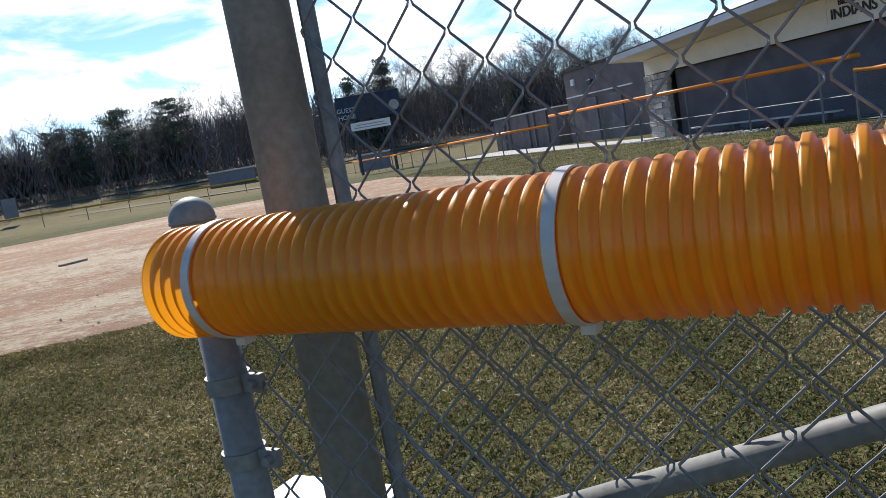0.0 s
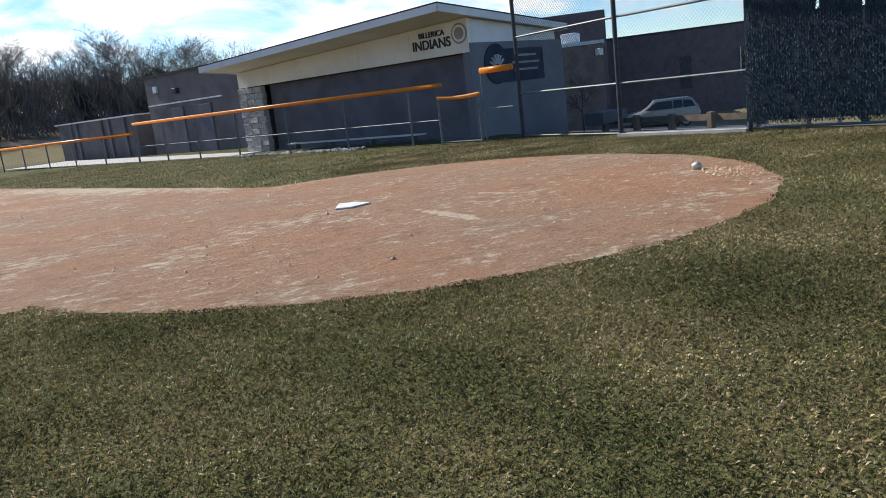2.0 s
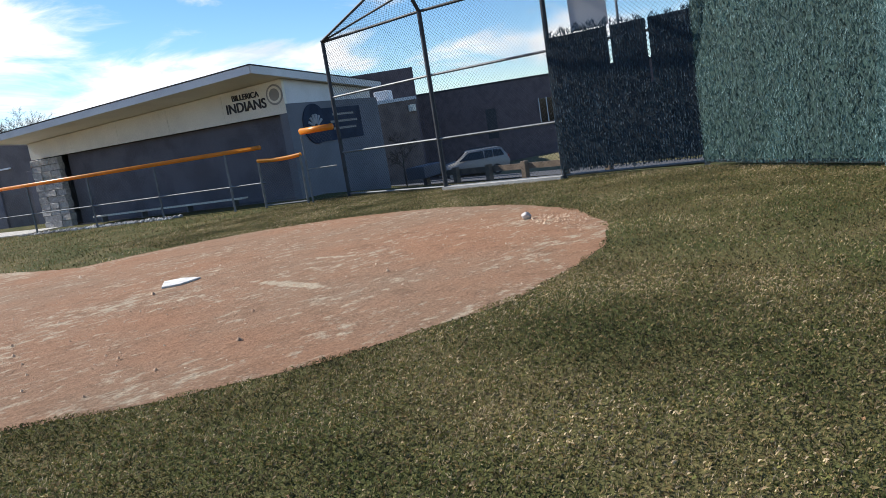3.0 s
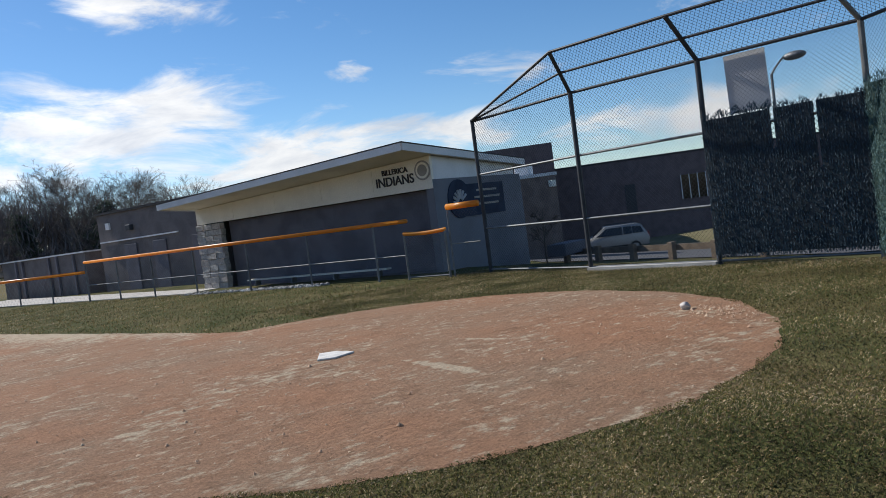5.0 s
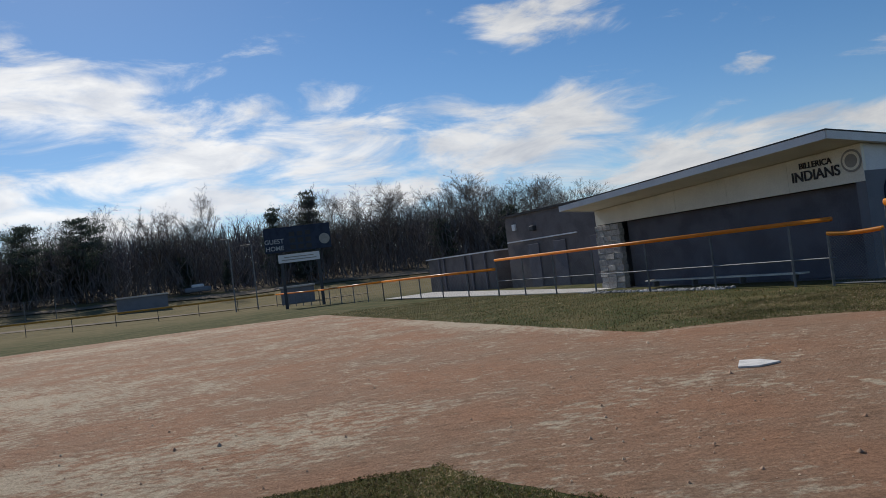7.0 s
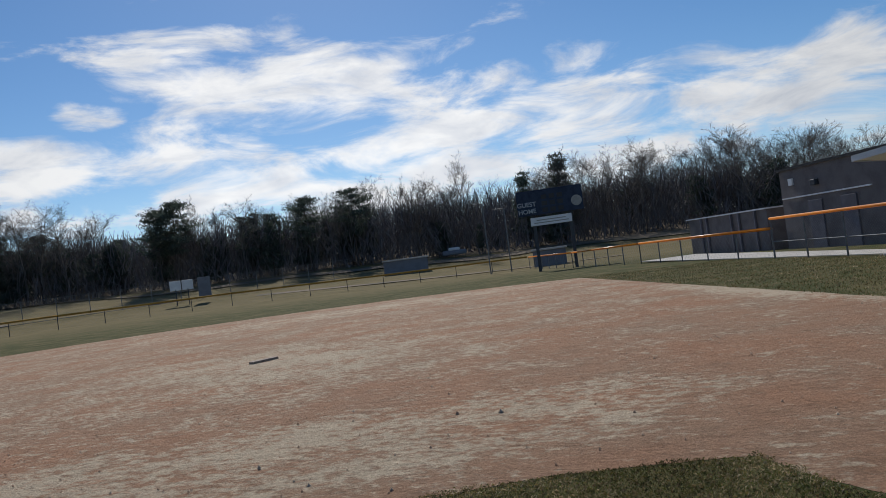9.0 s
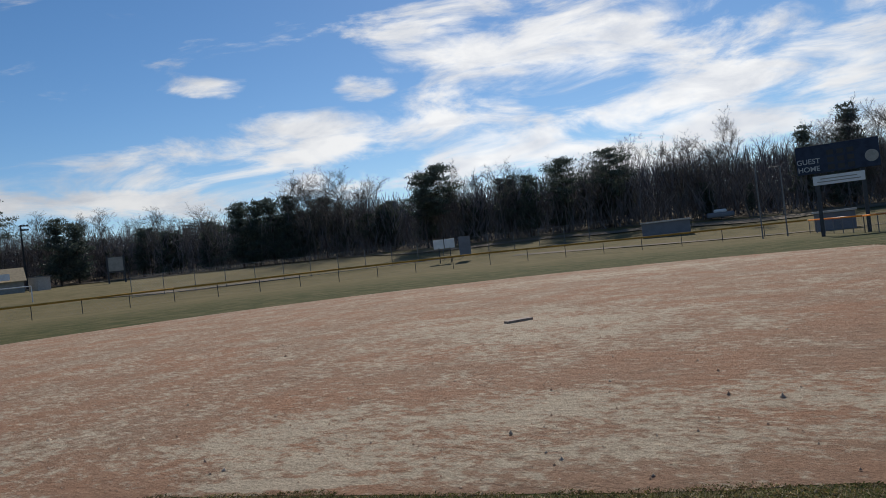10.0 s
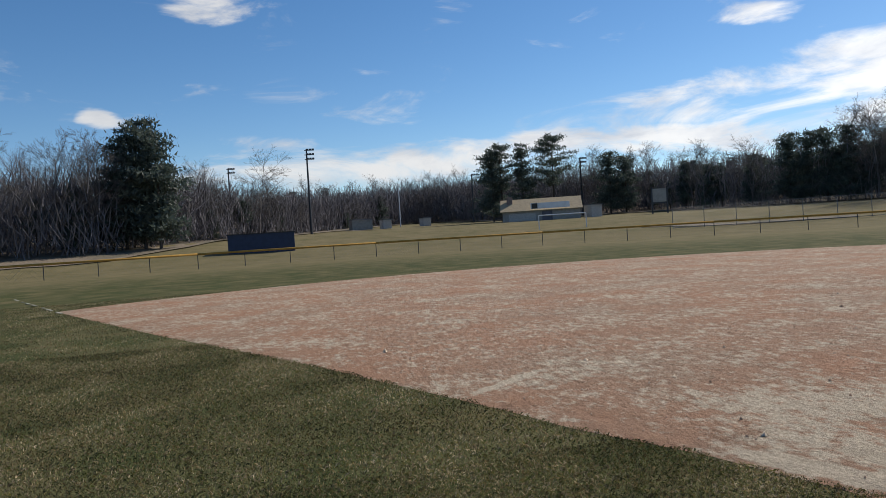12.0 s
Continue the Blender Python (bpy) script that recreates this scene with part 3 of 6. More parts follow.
def blades(name, x0, x1, y0, y1, per_m2, tall, wide, keep, label, mat=BLADE):
    rng = np.random.default_rng(len(name) + int(per_m2))
    n = int((x1 - x0) * (y1 - y0) * per_m2)
    p = np.column_stack([rng.uniform(x0, x1, n), rng.uniform(y0, y1, n)])
    p = p[keep(p[:, 0], p[:, 1])]
    n = len(p)
    a = rng.uniform(0, math.tau, n)
    lean = rng.uniform(0.1, 1.1, n)
    h = tall * rng.uniform(0.55, 1.25, n)
    w = wide * rng.uniform(0.6, 1.3, n)
    side = np.column_stack([-np.sin(a), np.cos(a), np.zeros(n)]) * w[:, None] * 0.5
    way = np.column_stack([np.cos(a), np.sin(a), np.zeros(n)])
    base = np.column_stack([p, np.full(n, -0.004)])
    mid = base + way * (h * lean * 0.35)[:, None] + np.array([0, 0, 1]) * (h * 0.6)[:, None]
    tip = base + way * (h * lean * 1.0)[:, None] + np.array([0, 0, 1]) * (h * (1.0 - 0.35 * lean))[:, None]
    v = np.stack([base - side, base + side, mid + side * 0.8, tip], axis=1).reshape(-1, 3)
    i = (np.arange(n) * 4)[:, None]
    t = np.concatenate([i + [0, 1, 2], i + [0, 2, 3]], axis=1).reshape(-1, 3)
    ob = new(name, fast_mesh(name, v, t, mat))
    return tagged(ob, label, "grass", kind="stuff")


def clay_mask(x, y, grow=0.0):
    c = np.hypot(x - 3.25, y - 9.75) < 4.5 + grow
    w = (np.hypot(x + 10.0, y - 14.3) < 22.45 + grow) & (y > np.interp(x, EDGE_X, EDGE_Y) - grow)
    w &= (-6.6) * (y - 14.25) - 20.85 * (x - 3.1) > -grow * 22
    return c | w


build_ground()
build_clay()


def build_grass():
    wob = lambda x, y: 0.05 * np.sin(x * 9 + 2 * np.sin(y * 7)) * np.sin(y * 8 + 1.0)
    bare = lambda x, y: ~clay_mask(x, y, -0.03 + wob(x, y))
    blades("grass", -7.0, 4.5, 1.2, 8.3, 7600, 0.025, 0.0031, bare, "short green turf with straw-coloured dead blades")
    blades("grass", -3.5, 6.0, -3.0, 1.2, 500, 0.03, 0.008, lambda x, y: x < 90, "short turf behind the low fence")
    blades("grass", -15, -7.0, -1.0, 6.5, 2600, 0.03, 0.0052, bare, "short green turf beside the third-base line")
    blades("grass", -30, -15, -9.0, 3.5, 330, 0.032, 0.012, bare, "short green turf beside the third-base line")
    blades("grass", -15, -3.5, -6.0, -1.0, 700, 0.032, 0.009, lambda x, y: x < -3 - 0.9 * (y + 6), "short green turf beside the third-base line")
    blades("grass", 4.5, 11.0, 1.2, 17.0, 2000, 0.028, 0.006, lambda x, y: ~clay_mask(x, y, -0.03 + wob(x, y)), "short worn turf in front of the backstop")
    blades("grass", -4.0, 9.5, 13.0, 36.0, 160, 0.045, 0.014, lambda x, y: ~clay_mask(x, y, -0.03 + wob(x, y)) & ((x - 8.8) * 0.941 + (y - 18) * 0.338 < -0.1), "short turf between the infield and the dugout fence")


# ---- infield things ----
def build_infield():
    along = (RUBBER - PLATE).normalized()
    across = Vector((-along.y, along.x, 0))
    c = PLATE + Vector((0, 0, 0.012))
    h = 0.216
    loop = [c + along * h + across * h, c + along * h - across * h, c - across * h, c - along * h, c + across * h]
    bm = slab(bmesh.new(), loop, (0, 0, 0.022))
    bmesh.ops.bevel(bm, geom=bm.edges[:], offset=0.006, segments=2, affect="EDGES", profile=0.5)
    tagged(part("home_plate", bm, PLATE_WHITE), "white rubber home plate, dusty, set in the clay", "home plate")
    bm = box_bm(RUBBER + Vector((0, 0, 0.03)), (0.61, 0.15, 0.05), math.atan2(across.y, across.x), 0.006)
    tagged(part("pitching_rubber", bm, RUBBER_EDGE), "dusty worn pitching rubber standing proud of the clay", "pitching rubber")
    rng = np.random.default_rng(4)
    n = 9000
    x, y = rng.uniform(-20, 7.5, n), rng.uniform(5, 26, n)
    k = n // 14
    x[:k], y[:k] = 6.6 + rng.normal(0, 0.35, k), 6.9 + rng.normal(0, 0.5, k)
    ok = clay_mask(x, y, -0.1) & (rng.uniform(0, 1, n) < np.clip(9 / np.hypot(x + 1, y - 3), 0.1, 1))
    x, y = x[ok], y[ok]
    n = len(x)
    r = rng.gamma(2.0, 0.0035, n) + 0.002
    base = np.column_stack([x, y, np.full(n, 0.014)])
    dirs = np.array([[1, 0, 0], [-0.5, 0.87, 0], [-0.5, -0.87, 0], [0, 0, 1.1]])
    v = base[:, None, :] + dirs[None] * (r[:, None, None] * rng.uniform(0.6, 1.4, (n, 4, 1)))
    i = (np.arange(n) * 4)[:, None]
    t = np.concatenate([i + [0, 1, 3], i + [1, 2, 3], i + [2, 0, 3]], axis=1).reshape(-1, 3)
    cup = bmesh.new()
    bmesh.ops.create_icosphere(cup, subdivisions=3, radius=0.06)
    for p in cup.verts:
        p.co *= 1.0 + 0.28 * noise.noise(p.co * 22)
        p.co.z = max(p.co.z * 0.85, -0.05)
    bmesh.ops.translate(cup, vec=(6.47, 7.7, 0.05), verts=cup.verts)
    tagged(part("crumpled_bag", cup, TIE, smooth_faces=False), "crumpled white plastic bag lying on the clay", "litter")
    leaf = bmesh.new()
    pts = [leaf.verts.new((x, y, 0.012 * math.sin(3 * x / 0.03) + 0.006)) for x, y in ((-0.035, 0), (-0.015, 0.018), (0.01, 0.022), (0.038, 0.004), (0.012, -0.02), (-0.016, -0.016))]
    mid = leaf.verts.new((0, 0, 0.002))
    for k in range(6):
        leaf.faces.new((pts[k], pts[(k + 1) % 6], mid))
    first = part("dead_leaf", leaf, LEAF)
    tagged(first, "curled brown dead leaf on the turf", "leaf", "dead leaves on the turf")
    spots = [(-0.1, 3.4), (0.55, 4.1), (1.4, 3.2), (1.0, 2.6), (2.1, 2.5), (3.2, 3.6), (-1.4, 5.2), (-3.4, 6.4), (-5.0, 6.6), (0.3, 5.4), (2.6, 4.5), (4.0, 2.8), (-4.4, 5.4), (5.5, 4.6)]
    for k, (x, y) in enumerate(spots):
        m = Matrix.Translation((x, y, 0.024)) @ Euler((0.3 * math.sin(k), 0.4 * math.cos(2 * k), 1.7 * k)).to_matrix().to_4x4() @ Matrix.Diagonal((0.6, 0.6, 0.6, 1.0))
        if k == 0:
            first.matrix_basis = m
        else:
            copy_thing(first, m)
    tagged(new("dirt_clods", fast_mesh("dirt_clods", v.reshape(-1, 3), t, CLOD)), "small dry clods loose on the clay", "clods", kind="stuff")


# ---- near fence: the orange-capped end by which the walk starts ----
U2 = Vector((0.88, -0.474, 0)).normalized()
N2 = Vector((U2.y, -U2.x, 0))


def dome(bm, c, r, flat=0.8, n=20, m=6):
    rows = []
    for j in range(m):
        q = j / m * math.pi / 2
        rows.append([bm.verts.new((c[0] + r * math.cos(q) * math.cos(k * math.tau / n), c[1] + r * math.cos(q) * math.sin(k * math.tau / n), c[2] + r * flat * math.sin(q))) for k in range(n)])
    top = bm.verts.new((c[0], c[1], c[2] + r * flat))
    for j in range(m - 1):
        for k in range(n):
            bm.faces.new((rows[j][k], rows[j][(k + 1) % n], rows[j + 1][(k + 1) % n], rows[j + 1][k]))
    for k in range(n):
        bm.faces.new((rows[-1][k], rows[-1][(k + 1) % n], top))


def corrugated(a, b, r, pitch, n=40, depth=0.006, per=8):
    """A ribbed pipe, open at the ends, with a wall that has a thickness."""
    a, b = Vector(a), Vector(b)
    w = (b - a).normalized()
    side = w.cross(Vector((0, 0, 1))).normalized()
    up = side.cross(w)
    length = (b - a).length
    steps = int(length / pitch * per)
    bm = bmesh.new()
    rings = []
    for j in range(steps + 1):
        x = length * j / steps
        ph = (x / pitch) % 1.0
        rr = r - depth * (0.5 - 0.5 * math.tanh(5 * math.cos(math.tau * ph)) / math.tanh(5))
        rings.append([bm.verts.new(a + w * x + (side * math.cos(k * math.tau / n) + up * math.sin(k * math.tau / n)) * rr) for k in range(n)])
    for j in range(steps):
        for k in range(n):
            bm.faces.new((rings[j][k], rings[j][(k + 1) % n], rings[j + 1][(k + 1) % n], rings[j + 1][k]))
    return bm


def woven_fabric(a, w, length, z0, z1, cell, r):
    """Chain-link woven from zigzag wires, each hooked into the next."""
    bm = bmesh.new()
    out = Vector((w.y, -w.x, 0))
    half = cell / 2
    cols = int(length / half)
    rows = int((z1 - z0) / half)
    for c in range(cols):
        pts = []
        for j in range(rows + 1):
            odd = (j + c) % 2
            x = c * half + (half if odd else 0.0) + (-0.0016 if odd else 0.0016)
            p = a + w * x + Vector((0, 0, z0 + j * half))
            for dz, k in ((-0.07, 1), (0.07, -1)):
                q = p + Vector((0, 0, dz * half)) + out * r * 0.9 * k * (1 if odd else -1)
                q += w * (-(0.03 * half) if odd else 0.03 * half)
                pts.append(q)
        prev = None
        for k, p in enumerate(pts):
            d = (pts[min(k + 1, len(pts) - 1)] - pts[max(k - 1, 0)]).normalized()
            s = d.cross(out).normalized()
            ring = [bm.verts.new(p + (s * math.cos(q * math.tau / 5) + out * math.sin(q * math.tau / 5)) * r) for q in range(5)]
            if prev:
                for q in range(5):
                    bm.faces.new((prev[q], prev[(q + 1) % 5], ring[(q + 1) % 5], ring[q]))
            prev = ring
    return bm


def band(bm, c, r, h, n=24):
    rings = [[bm.verts.new((c[0] + q * math.cos(k * math.tau / n), c[1] + q * math.sin(k * math.tau / n), c[2] + z)) for k in range(n)] for q, z in ((r, -h / 2), (r + 0.003, -h / 2), (r + 0.003, h / 2), (r, h / 2))]
    for j in range(4):
        for k in range(n):
            bm.faces.new((rings[j][k], rings[j][(k + 1) % n], rings[(j + 1) % 4][(k + 1) % n], rings[(j + 1) % 4][k]))


def build_near_fence():
    end = Vector((-0.405, 1.385, 0))
    low = thing("low_fence", "low chain-link fence with a capped post and ribbed orange pipe", "fence", end)
    bm = tube_bm((0, 0, -0.1), (0, 0, 1.12), 0.0235, 32)
    part("post", bm, ZINC, low, smooth_faces=True)
    bm = bmesh.new()
    tube(bm, (0, 0, 1.112), (0, 0, 1.142), 0.0248, 32, 0.0254, False)
    tube(bm, (0, 0, 1.142), (0, 0, 1.1455), 0.0275, 32, 0.0275)
    dome(bm, (0, 0, 1.1455), 0.0268, 0.98, 32, 10)
    part("post_cap", bm, ZINC, low, "domed grey steel cap", True)
    for z in (0.945, 0.85, 0.5):
        bm = bmesh.new()
        band(bm, (0, 0, z), 0.0242, 0.02)
        bmesh.ops.create_cube(bm, size=1.0, matrix=Matrix.Translation(U2 * 0.042 + Vector((0, 0, z))) @ Matrix.Rotation(math.atan2(U2.y, U2.x), 4, "Z") @ Matrix.Diagonal((0.03, 0.008, 0.022, 1)))
        tube(bm, U2 * 0.045 + N2 * -0.012 + Vector((0, 0, z)), U2 * 0.045 + N2 * 0.012 + Vector((0, 0, z)), 0.006, 6)
        part("tension_band", bm, ZINC, low)
    pa = N2 * 0.045 + U2 * 0.0245 + Vector((0, 0, 1.079))
    pipe = part("pipe_cover", corrugated(pa, pa + U2 * 3.4 + Vector((0, 0, 0.03)), 0.062, 0.0162, 48, 0.0055, 10), ORANGE, low, "ribbed translucent orange plastic pipe", True)
    for x in (0.068, 0.46, 1.45, 2.45):
        bm = bmesh.new()
        c = pa + U2 * x + Vector((0, 0, 0.009 * x))
        up = Vector((0, 0, 1))
        for q0, q1 in ((0.0622, 0.0642),):
            rings = [[bm.verts.new(c + U2 * dx + (N2 * math.cos(k * math.tau / 144) + up * math.sin(k * math.tau / 144)) * q) for k in range(144)] for q, dx in ((q0, -0.0055), (q1, -0.0055), (q1, 0.0055), (q0, 0.0055))]
            for j in range(4):
                for k in range(144):
                    bm.faces.new((rings[j][k], rings[j][(k + 1) % 144], rings[(j + 1) % 4][(k + 1) % 144], rings[(j + 1) % 4][k]))
        bmesh.ops.create_cube(bm, size=1.0, matrix=Matrix.Translation(c + Vector((0, 0, -0.068))) @ Matrix.Rotation(math.atan2(U2.y, U2.x), 4, "Z") @ Matrix.Diagonal((0.013, 0.016, 0.009, 1)))
        part("cable_tie", bm, TIE, pipe, "white nylon cable tie")
    part("top_rail", tube_bm(N2 * 0.02 + U2 * 0.12 + Vector((0, 0, 1.08)), N2 * 0.02 + U2 * 3.4 + Vector((0, 0, 1.105)), 0.016, 10), ZINC, low)
    part("fabric", woven_fabric(U2 * 0.03, U2, 3.3, 0.05, 1.06, 0.066, 0.0015), WIRE, low)["kind"] = "stuff"

    tall = thing("tall_fence", "tall chain-link fence on a thick galvanised steel post", "fence", (-0.292, 1.437, 0))
    part("post", tube_bm((0, 0, -0.1), (0, 0, 4.0), 0.039, 40), ZINC, tall, smooth_faces=True)
    bar = U2 * 0.057 + N2 * -0.02
    part("tension_bar", tube_bm(bar, bar + Vector((0, 0, 3.9)), 0.01, 10), OLD_ZINC, tall)
    for z in (0.55, 1.0, 1.55, 2.3):
        bm = bmesh.new()
        band(bm, (0, 0, z), 0.0395, 0.022)
        bmesh.ops.create_cube(bm, size=1.0, matrix=Matrix.Translation(U2 * 0.07 + Vector((0, 0, z))) @ Matrix.Rotation(math.atan2(U2.y, U2.x), 4, "Z") @ Matrix.Diagonal((0.05, 0.008, 0.024, 1)))
        part("tension_band", bm, OLD_ZINC, tall)
    part("fabric", woven_fabric(bar + N2 * 0.02, U2, 3.2, 0.04, 3.4, 0.076, 0.0016), WIRE, tall)["kind"] = "stuff"
    part("brace", tube_bm(U2 * 0.05 + Vector((0, 0, 0.675)), U2 * 1.7 + Vector((0, 0, 1.285)), 0.0145, 24), ZINC, tall, "galvanised brace rail", True)
    board = box_bm((-0.75, 2.95, 0.2), (0.5, 0.25, 0.05), math.atan2(U2.y, U2.x), 0.004)
    bmesh.ops.translate(board, vec=(0, 0, -0.17), verts=board.verts)
    tagged(part("white_board", board, WHITE), "short white-painted board lying by the fence foot", "board")




# ---- first-base fence, gate and pad ----
def fence_run(name, label, a, b, tall, spacing, pipe_r, group="", mid=True, fabric_pitch=0.2, wire=0.0035, mat=OLD_ZINC, first=True, pipe_mat=None, stations=None):
    """A fence with posts, rails, fabric and an orange pipe on top, along a straight line; posts follow the ground."""
    a, b = Vector(a), Vector(b)
    length = (b - a).length
    w = (b - a) / length
    th = thing(name, label, "fence", a, group)
    n = max(1, round(length / spacing))
    za, zb = a.z, b.z
    post = tube_bm((0, 0, -0.15), (0, 0, tall), 0.03, 8)
    me = bpy.data.meshes.new("post")
    post.to_mesh(me)
    post.free()
    me.materials.append(mat)
    for x in stations or [length * k / n for k in range(0 if first else 1, n + 1)]:
        share("post", me, th, Matrix.Translation(w * x))
    part("pipe_cover", tube_bm((0, 0, tall), w * length + Vector((0, 0, tall)), pipe_r, 10), pipe_mat or ORANGE_FAR, th, "faded plastic pipe", True)
    if mid:
        part("rail", tube_bm((0, 0, tall * 0.42), w * length + Vector((0, 0, tall * 0.42)), 0.02, 6), OLD_ZINC, th)
    bm = wire_fabric((0, 0, 0), Vector((w.x * length, w.y * length, 0)), 0.03, tall, fabric_pitch, wire, WIRE)
    if abs(zb - za) > 0.01:
        for v in bm.verts:
            v.co.z += (zb - za) * max(0, min(1, (v.co.x * w.x + v.co.y * w.y) / length))
    part("fabric", bm, WIRE, th)["kind"] = "stuff"
    return th


def build_first_base_fence():
    fence_run("dugout_fence", "chain-link dugout fence with a sagging orange pipe along its top", F(-0.22, 0, 0), F(15.3, 0, 0), 1.48, 2.55, 0.055, fabric_pitch=0.11, wire=0.0012, stations=[1.15, 3.64, 6.27, 8.9, 11.26, 13.4, 15.5])
    gate = thing("gate", "closed chain-link gate with an orange pipe on top", "gate", F(-0.08, 0, 0))
    w = -U
    for k in (0.0, 1.28):
        part("post", tube_bm(w * k, w * k + Vector((0, 0, 1.16)), 0.03, 8), ZINC, gate)
    for z in (0.06,):
        part("rail", tube_bm(Vector((0, 0, z)), w * 1.28 + Vector((0, 0, z)), 0.02, 8), OLD_ZINC, gate)
    bm = bmesh.new()
    pts = [w * (1.3 * k / 8) + Vector((0, 0, 1.17 - 0.035 * math.sin(math.pi * k / 8))) for k in range(9)]
    for p, q in zip(pts, pts[1:]):
        tube(bm, p, q, 0.05, 10, caps=False)
    part("pipe_cover", bm, ORANGE_FAR, gate, "sagging orange pipe", True)
    part("fabric", wire_fabric((0, 0, 0), w * 1.28, 0.06, 1.12, 0.075, 0.004, ZINC), ZINC, gate)["kind"] = "stuff"
    short = thing("short_fence", "tall narrow fence bay with a short orange pad on top", "fence", F(-1.5, 0, 0))
    part("post", tube_bm((0, 0, -0.1), (0, 0, 1.7), 0.025, 8), OLD_ZINC, short)
    part("pad", tube_bm((0, 0, 1.69), w * 0.9 + Vector((0, 0, 1.69)), 0.075, 14), ORANGE_FAR, short, "short thick orange pad", True)
    part("rail", tube_bm(Vector((0, 0, 0.8)), w * 0.85 + Vector((0, 0, 0.8)), 0.016, 6), ZINC, short)
    part("fabric", wire_fabric((0, 0, 0), w * 0.85, 0.05, 1.68, 0.09, 0.0018, WIRE), WIRE, short)["kind"] = "stuff"
    # low fence beyond the dugout, to the foul corner
    runs = [F(15.3, 0, 0), F(29.0, 0, 0), F(43.0, 0, 0), F(58.0, 0, 0)]
    for p, q in zip(runs, runs[1:]):
        p.z, q.z = ground_z(p.x, p.y), ground_z(q.x, q.y)
        fence_run("side_fence", "low chain-link fence with an orange pipe along its top", p, q, 1.12, 2.6, 0.06, "fences round the outfield", False, 0.3, 0.003)


def build_outfield_fence():
    a0 = math.atan2(F(58, 0, 0).y - PLATE.y, F(58, 0, 0).x - PLATE.x)
    a1 = math.pi + 0.34
    bays = 8
    rad = 66.0
    pts = []
    for k in range(bays + 1):
        a = a0 + (a1 - a0) * k / bays
        p = Vector((PLATE.x + rad * math.cos(a), PLATE.y + rad * math.sin(a), 0))
        p.z = ground_z(p.x, p.y)
        pts.append(p)
    for p, q in zip(pts, pts[1:]):
        fence_run("outfield_fence", "low chain-link outfield fence with a yellow-orange pipe on top", p, q, 1.13, 3.35, 0.085, "fences round the outfield", False, 0.4, 0.004, first=False, mat=DARK_POST, pipe_mat=YELLOW_FAR)


# ---- dugout ----
def roof_z(s, d):
    return 3.46 - 0.0347 * (s + 0.22) - 0.083 * (d - 0.2)


def plate_on(th, name, corners, thick, mat, label=""):
    return part(name, slab(bmesh.new(), corners, thick), mat, th, label)


